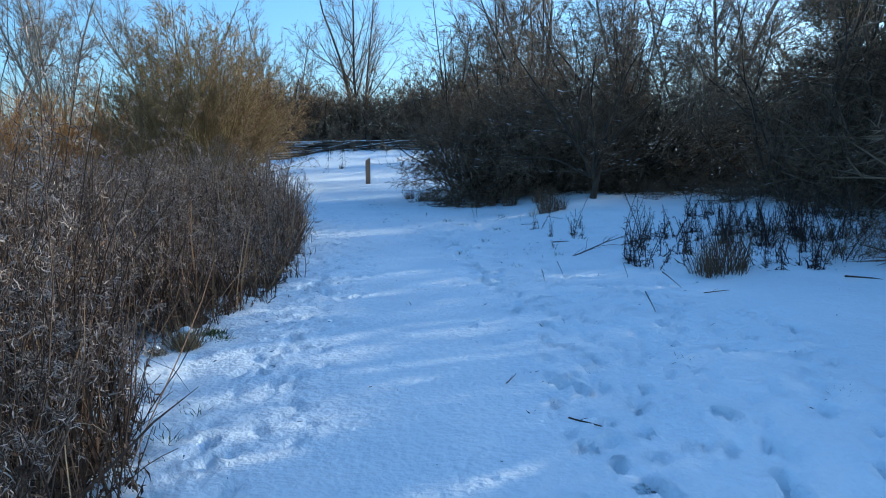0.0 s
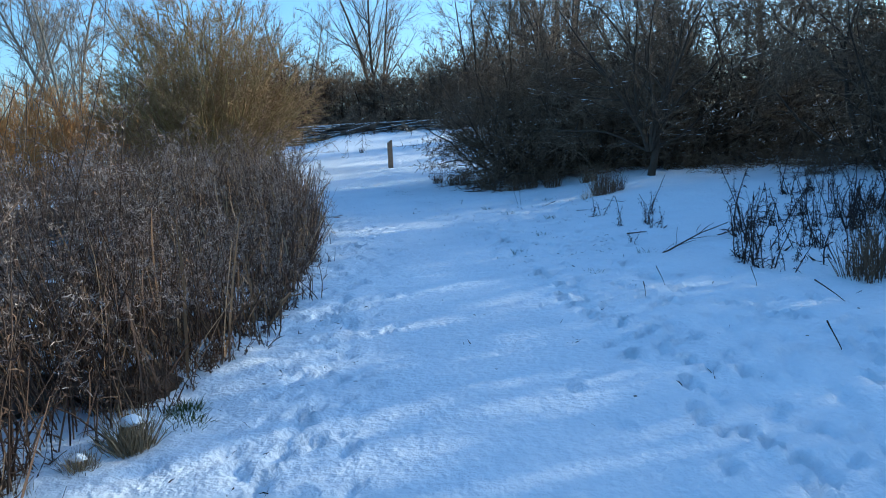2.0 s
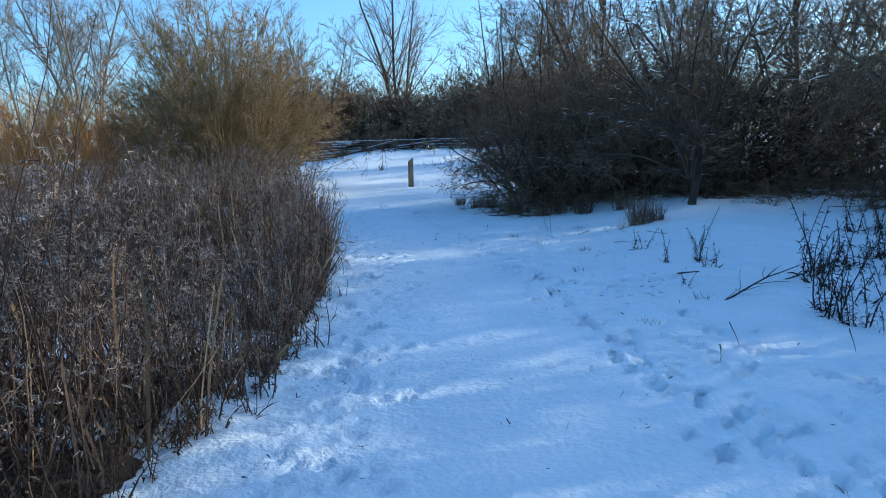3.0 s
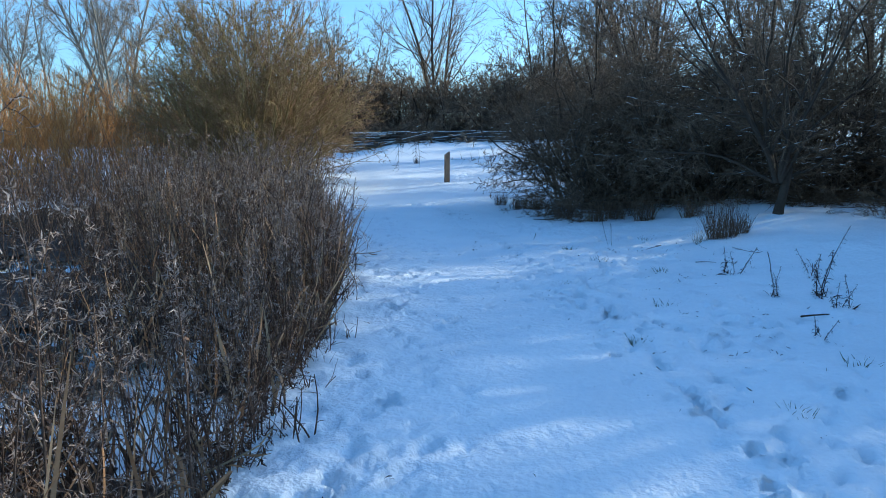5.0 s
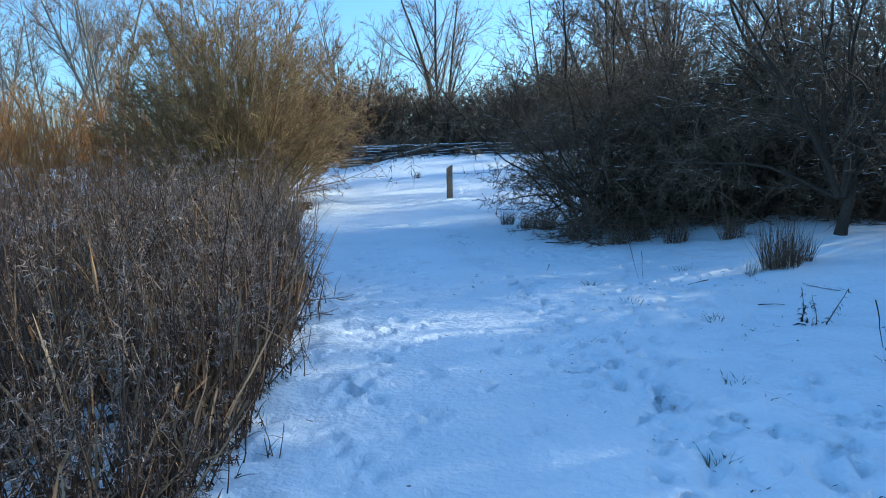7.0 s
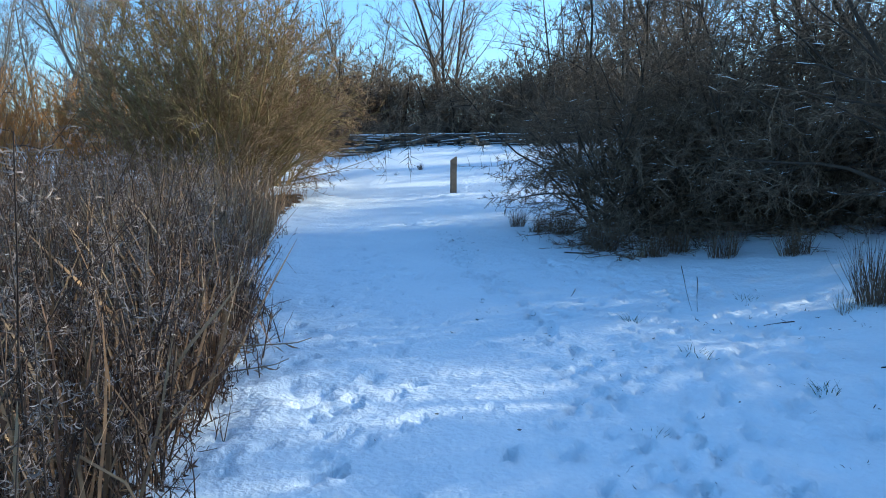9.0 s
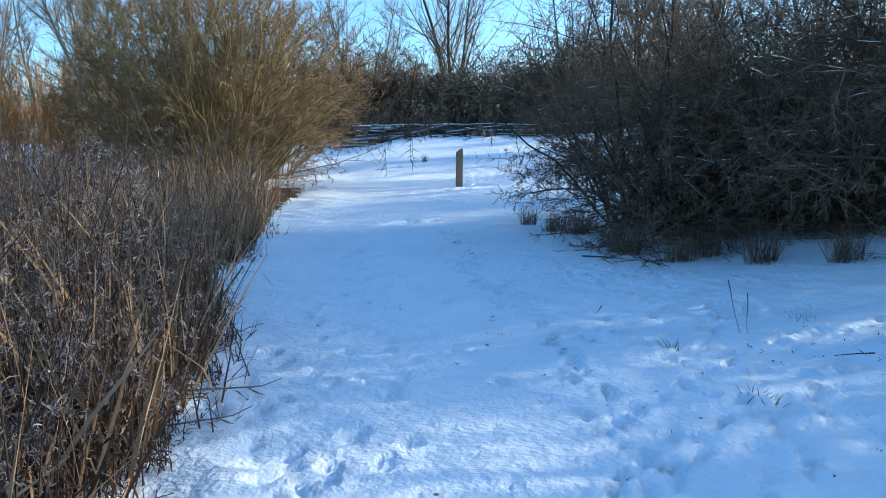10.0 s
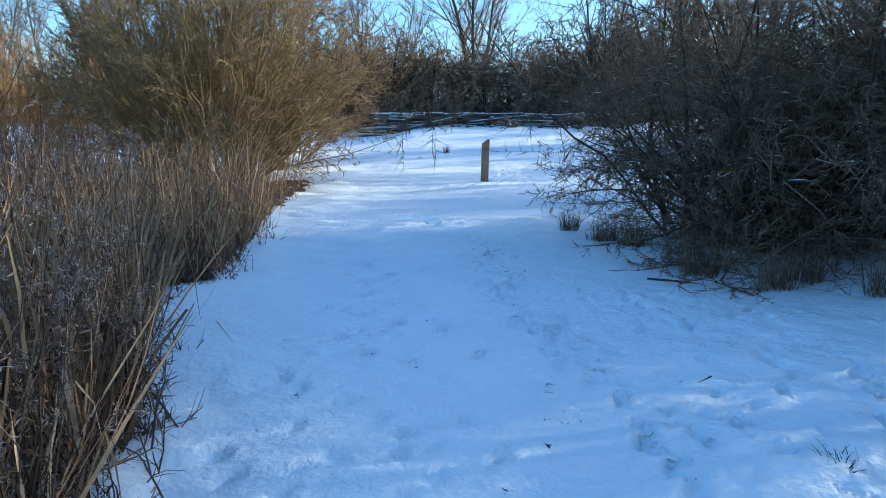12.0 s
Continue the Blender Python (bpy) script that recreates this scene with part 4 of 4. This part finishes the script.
weeds = [dead_weed(101, 0.8), dead_weed(102, 0.6), dead_weed(103, 1.05)]
rng = np.random.default_rng(104)
used = set()
for i in range(114):
    if i % 6 == 0:
        # the docks stand in small clusters with snow between them
        cx, cy = (rng.uniform(2.9, 6.4), rng.uniform(8.5, 12.2)) if i < 66 else (rng.uniform(4.2, 8.0), rng.uniform(10.5, 14.0))
    x, y = max(cx + rng.normal(0, 0.28), 2.75), cy + rng.normal(0, 0.3)
    k = i % 3
    m = place(None, x, y, rng.uniform(0, 360), rng.uniform(0.5, 1.15))
    if k in used:
        copy_thing(weeds[k], m)
    else:
        weeds[k].matrix_basis = m
        used.add(k)
for x, y, s in ((2.03, 14.1, 0.7), (2.5, 12.2, 0.6), (2.55, 12.7, 0.75), (2.1, 12.9, 0.5), (1.9, 11.3, 0.4), (2.8, 13.6, 0.6)):
    copy_thing(weeds[int(x * 100) % 3], place(None, x, y, x * 200, s))

tufts = [tuft("grass_tuft", "clump of dry brown grass standing in the snow", 111, 60, 0.5, GRASS_DRY, 0.16, -0.05),
         tuft("grass_tuft", "low clump of dead brown grass at the thicket's edge", 112, 170, 0.5, TUFT_BROWN, 0.16, -0.04),
         tuft("grass_tuft", "small green-brown tuft of grass in the snow", 113, 40, 0.14, GRASS_GREEN, 0.08, -0.3),
         tuft("grass_tuft", "rounded green mossy clump at the edge of the bed", 114, 420, 0.13, GRASS_GREEN, 0.12, -0.4),
         tuft("grass_tuft", "rounded tussock of pale dead grass capped with snow", 115, 420, 0.3, GRASS_DRY, 0.085, -0.14),
         tuft("grass_tuft", "tall dense tussock of brown grass by the hawthorn trunk", 117, 300, 0.72, TUFT_BROWN, 0.2, -0.02)]
rng = np.random.default_rng(116)
cap = grow([[-0.07, 0.0, 0.215]], [[1, 0.1, 0.15]], [0.14], 7, 0.1, 0.0, rng)
cv, cq = tube(cap, np.array([[0.008, 0.03, 0.055, 0.05, 0.058, 0.034, 0.008]]), rng, 8)
cv = np.asarray(cv, float).reshape(-1, 3)
cv[:, 2] = 0.2 + (cv[:, 2] - 0.215) * 0.5 - 0.02 - 3.5 * (cv[:, 0] ** 2 + cv[:, 1] ** 2)
build("snow_cover", cv, cq, SNOW_CAP, tufts[4], "cap of snow")
used = set()
for k, x, y, s in ((5, 2.66, 16.7, 1.0), (0, 2.3, 16.6, 0.6), (1, 0.0, 23.2, 1.1), (1, 0.55, 21.3, 1.2), (0, 0.98, 20.4, 1.0), (1, 1.2, 20.6, 1.0), (1, 1.6, 21.0, 1.1),
                   (1, -0.4, 23.6, 0.9), (0, -5.95, 38.0, 0.7), (1, -5.2, 39.5, 0.6), (1, -0.9, 24.6, 0.8), (1, 3.0, 17.0, 0.8), (1, 2.1, 20.2, 1.1), (1, 2.9, 19.6, 1.0),
                   (2, 0.92, 12.5, 1.2), (2, -0.55, 23.75, 1.3), (2, 1.9, 5.2, 0.7), (2, 2.6, 4.3, 0.8), (2, 1.1, 9.6, 0.9), (2, 0.45, 11.2, 0.8), (2, 1.3, 14.5, 1.0),
                   (2, 1.9, 10.6, 1.0), (2, -1.0, 18.2, 0.8), (2, 0.3, 16.4, 1.0), (2, 0.6, 15.2, 1.1), (2, -1.55, 3.9, 1.0), (2, -1.5, 4.3, 0.9), (4, -2.05, 5.75, 1.0), (4, -2.2, 5.5, 0.6), (3, -1.92, 6.05, 1.15), (3, -2.0, 6.32, 0.8),
                   (0, -2.35, 5.25, 0.6), (1, 3.7, 8.85, 1.3), (1, 3.4, 8.7, 1.0), (2, -0.2, 4.6, 0.6), (2, 0.0, 13.6, 0.7), (2, 1.6, 17.3, 1.0)):
    m = place(None, x, y, x * 731, s)
    if k in used:
        copy_thing(tufts[k], m)
    else:
        tufts[k].matrix_basis = m
        used.add(k)


def stick(seed, L, r, label, twiggy=0):
    rng = np.random.default_rng(seed)
    P = grow([[-L / 2, 0, 0]], [[1, 0, 0]], [L], 8, 0.1, 0.0, rng)
    P[:, :, 2] *= 0.3
    R = taper(1, 8, r, r * 0.4)
    ob = build("stick", *tube(P, R, rng, 6), BARK_DARK)
    if twiggy:
        a, dd, par, u = sprout(P, twiggy, 0.1, 1.0, 40, rng)
        dd[:, 2] = np.abs(dd[:, 2]) * 0.5
        S = grow(a, dd, L * rng.uniform(0.1, 0.3, len(par)), 4, 0.12, 0, rng)
        for i in range(len(par)):
            build("twig", *tube(S[i:i + 1], taper(1, 4, r * 0.4, r * 0.15), rng, 4), BARK_DARK, ob)
    return tagged(ob, label, "stick", "fallen sticks")


st = [stick(121, 1.6, 0.012, "long dark fallen branch lying on the snow", 8), stick(122, 0.3, 0.006, "short dark twig lying on the snow"),
      stick(123, 0.22, 0.0045, "thin curved twig on the snow", 2), stick(124, 0.5, 0.0045, "thin dead stem standing in the snow")]
st[0].matrix_basis = pose(2.45, 10.75, 0.05, 0, -4, 38)
st[1].matrix_basis = pose(2.11, 6.75, 0.08, 0, 62, 20)
st[2].matrix_basis = pose(0.55, 4.75, 0.02, 0, 0, 60)
st[3].matrix_basis = pose(0.9, 16.9, 0.2, 0, 75, 0)
for k, x, y, tilt, a, s in ((2, 0.9, 3.9, 0, -50, 1.4), (1, 2.75, 8.0, 30, -40, 1.1), (2, 1.3, 8.3, 50, 60, 1.0), (1, 2.35, 8.6, 70, 30, 0.7), (1, 1.6, 8.9, 65, 10, 0.7),
                            (0, 3.4, 11.4, -6, 20, 0.7), (1, 1.95, 14.9, 0, 20, 1.0), (1, 0.2, 20.68, 0, 0, 2.2), (2, -0.2, 17.2, 30, 90, 1.2), (3, 2.2, 13.2, 70, 30, 1.1),
                            (3, 1.0, 16.85, 82, 40, 0.9), (2, 3.1, 7.6, 0, 10, 1.5), (1, -1.6, 10.9, 0, 5, 0.8), (2, 1.2, 6.4, 0, 80, 0.8), (1, 5.1, 8.2, 5, 10, 2.0),
                            (2, 1.5, 16.0, 20, 120, 1.4), (0, 2.6, 15.2, 0, 160, 0.35), (1, 2.2, 12.0, 0, 30, 1.6)):
    copy_thing(st[k], pose(x, y, ground_z(x, y) + 0.015 + abs(math.sin(radians(tilt))) * 0.12 * s, 0, tilt, a) @ Matrix.Diagonal((s, s, s, 1)))


def broken_stalk(seed, label):
    rng = np.random.default_rng(seed)
    ob = thing("broken_stalk", label, "dry stalk", "broken stalks")
    for _ in range(4):
        P = grow([[rng.normal(0, 0.05), rng.normal(0, 0.05), -0.04]], [[rng.normal(0.15, 0.3), rng.normal(0, 0.25), 1]], [rng.uniform(0.25, 0.6)], 5, 0.1, -0.05, rng)
        a, dd, par, u = sprout(P, 3, 0.3, 1.0, 50, rng)
        shoots = tube(grow(a, dd, rng.uniform(0.08, 0.25, 3), 4, 0.15, -0.1, rng), taper(3, 4, 0.004, 0.0015), rng)
        build("stalk", *join([tube(P, taper(1, 5, 0.008, 0.004), rng, 5), shoots]), STEM_BROWN, ob)
    return ob


bs = [broken_stalk(131, "dark broken stalks leaning over the snow"), broken_stalk(132, "bent dark stalks sticking out of the snow")]
used = set()
rng = np.random.default_rng(133)
for i in range(44):
    y = rng.uniform(3.5, 24)
    x = float(bed_edge(y)) + rng.uniform(-0.15, 0.28)
    m = place(None, x, y, rng.uniform(-60, 60), rng.uniform(0.5, 0.95))
    if i % 2 in used:
        copy_thing(bs[i % 2], m)
    else:
        bs[i % 2].matrix_basis = m
        used.add(i % 2)


def fallen_reed(seed, L, r, material, label):
    """A dead stem, kinked once where it snapped, with a dry leaf or two still on it."""
    rng = np.random.default_rng(seed)
    ob = thing("fallen_reed", label, "dry stalk", "fallen reeds")
    P = grow([[0, 0, 0]], [[1, 0, 0.02]], [L], 9, 0.035, 0.0, rng)
    k = int(rng.integers(5, 8))
    P[:, k:, 1] += np.linspace(0.02, 0.25 * L, 9 - k)[None, :] * rng.choice([-1, 1])
    build("stem", *tube(P, taper(1, 9, r, r * 0.5), rng, 6), material, ob)
    for _ in range(3):
        a, dd, par, u = sprout(P, 1, 0.25, 0.9, 35, rng)
        B = grow(a, dd, rng.uniform(0.1, 0.28, 1), 5, 0.25, -0.15, rng)
        side = unit(unit(rng.normal(size=(1, 1, 3))) + rng.normal(0, 0.3, (1, 5, 3)))
        build("leaf", *ribbon(B, np.array([[0.006, 0.013, 0.012, 0.009, 0.002]]), side), STRAW, ob, smooth=False)
    return ob


fr = [fallen_reed(161, 0.85, 0.0075, STEM_BROWN, "dark broken stem fallen across the snow at the bed's edge"),
      fallen_reed(162, 0.55, 0.007, GRASS_DRY, "pale broken reed stem lying over others at the bed's edge"),
      fallen_reed(163, 0.45, 0.0065, STEM_BROWN, "short snapped brown stem lying at the bed's edge"),
      fallen_reed(164, 0.55, 0.0075, STEM_BROWN, "dark snapped stem still standing in the snow")]
used = set()
rng = np.random.default_rng(165)
for i in range(96):
    y = rng.uniform(14.2, 17.0) if i < 58 else rng.uniform(7.5, 14.2)
    k = i % 4
    x = float(bed_edge(y)) + (rng.uniform(-0.55, 0.18) if i < 58 else rng.uniform(-0.35, 0.05))
    if k == 3:
        m = pose(x + 0.12, y, ground_z(x, y) - 0.04, 0, -rng.uniform(62, 92), rng.uniform(0, 360))
    else:
        m = pose(x - 0.2, y, ground_z(x, y) + rng.uniform(0.03, 0.2), 0, rng.normal(-4, 9), rng.normal(10, 50))
    s_ = rng.uniform(0.6, 1.1)
    m = m @ Matrix.Diagonal((s_, s_, s_, 1))
    if k in used:
        copy_thing(fr[k], m)
    else:
        fr[k].matrix_basis = m
        used.add(k)


def litter():
    """Bits of grass, seed and leaf scattered over the snow."""
    rng = np.random.default_rng(141)
    spots = []
    for x0, y0, x1, y1, n, w in ((1.0, 2.8, 0.5, 10, 70, 0.5), (0.5, 10, -0.9, 17.5, 90, 0.3), (-0.9, 17.5, -2.3, 23.5, 80, 0.25), (2.2, 3, 1.8, 9, 60, 0.9),
                                 (1.4, 9, 1.6, 18, 120, 0.7), (-1.4, 3, -1.6, 12, 70, 0.3), (-1.8, 12, -4.3, 22, 60, 0.3), (0, 3, -1.8, 20, 60, 0.8)):
        f = rng.random(n)
        spots.append(np.stack([x0 + (x1 - x0) * f + rng.normal(0, w, n), y0 + (y1 - y0) * f], axis=1))
    xy = np.concatenate(spots)
    xy = np.repeat(xy, rng.integers(1, 4, len(xy)), axis=0)
    xy = xy + rng.normal(0, 0.02, xy.shape)
    n = len(xy)
    p = np.stack([xy[:, 0], xy[:, 1], land(xy[:, 0], xy[:, 1]) + 0.0], axis=1)
    P = grow(p, np.stack([rng.normal(size=n), rng.normal(size=n), rng.uniform(0.0, 0.5, n)], axis=1), rng.uniform(0.015, 0.055, n), 3, 0.4, -0.1, rng)
    W = rng.uniform(0.003, 0.01, n)[:, None] * np.array([[0.8, 1.0, 0.2]])
    ob = build("leaf_litter", *ribbon(P, W, unit(rng.normal(size=(n, 3)))), DOCK, smooth=False)
    tagged(ob, "scattered dark bits of grass and leaf on the snow", "litter", kind="stuff")


litter()


def willowherb(seed, h):
    """One dried willowherb: a stem, curled leaves and a fluffy seed head."""
    rng = np.random.default_rng(seed)
    ob = thing("willowherb_stalk", "single dried brown willowherb stalk with curled leaves and fluffy head", "dry stalk", "willowherb stalks")
    P = grow([[0, 0, -0.03]], [[rng.normal(0.08, 0.1), rng.normal(0, 0.1), 1]], [h], 8, 0.06, -0.01, rng)
    build("stem", *tube(P, taper(1, 8, 0.006, 0.0022), rng, 5), STEM_BROWN, ob)
    a, dd, par, u = sprout(P, 40, 0.06, 0.85, 60, rng)
    B = grow(a, dd, rng.uniform(0.03, 0.09, 40), 4, 0.5, -0.8, rng)
    W = rng.uniform(0.004, 0.011, 40)[:, None] * np.array([[0.5, 1.0, 0.8, 0.15]])
    tagged(build("leaves", *ribbon(B, W, unit(rng.normal(size=(40, 3)))), LEAF_BROWN, ob, smooth=False), kind="stuff")
    a, dd, par, u = sprout(P, 110, 0.62, 1.0, 42, rng)
    B = grow(a, dd, rng.uniform(0.02, 0.08, 110) * (1.5 - 0.8 * u), 3, 0.7, 0.0, rng)
    W = rng.uniform(0.002, 0.006, 110)[:, None] * np.array([[0.6, 1.0, 0.3]])
    tagged(build("seed_head", *ribbon(B, W, unit(rng.normal(size=(110, 3)))), FLUFF, ob, "grey-beige fluffy seed head", smooth=False), kind="stuff")
    return ob


herbs = [willowherb(151, 1.45), willowherb(152, 1.2), willowherb(153, 1.6)]
used = set()
rng = np.random.default_rng(154)
for i in range(84):
    y = rng.uniform(3.4, 18.5)
    x = float(bed_edge(y)) + rng.uniform(-0.45, 0.06)
    m = place(None, x, y, rng.uniform(-180, 180), rng.uniform(0.7, 1.08))
    if i % 3 in used:
        copy_thing(herbs[i % 3], m)
    else:
        herbs[i % 3].matrix_basis = m
        used.add(i % 3)
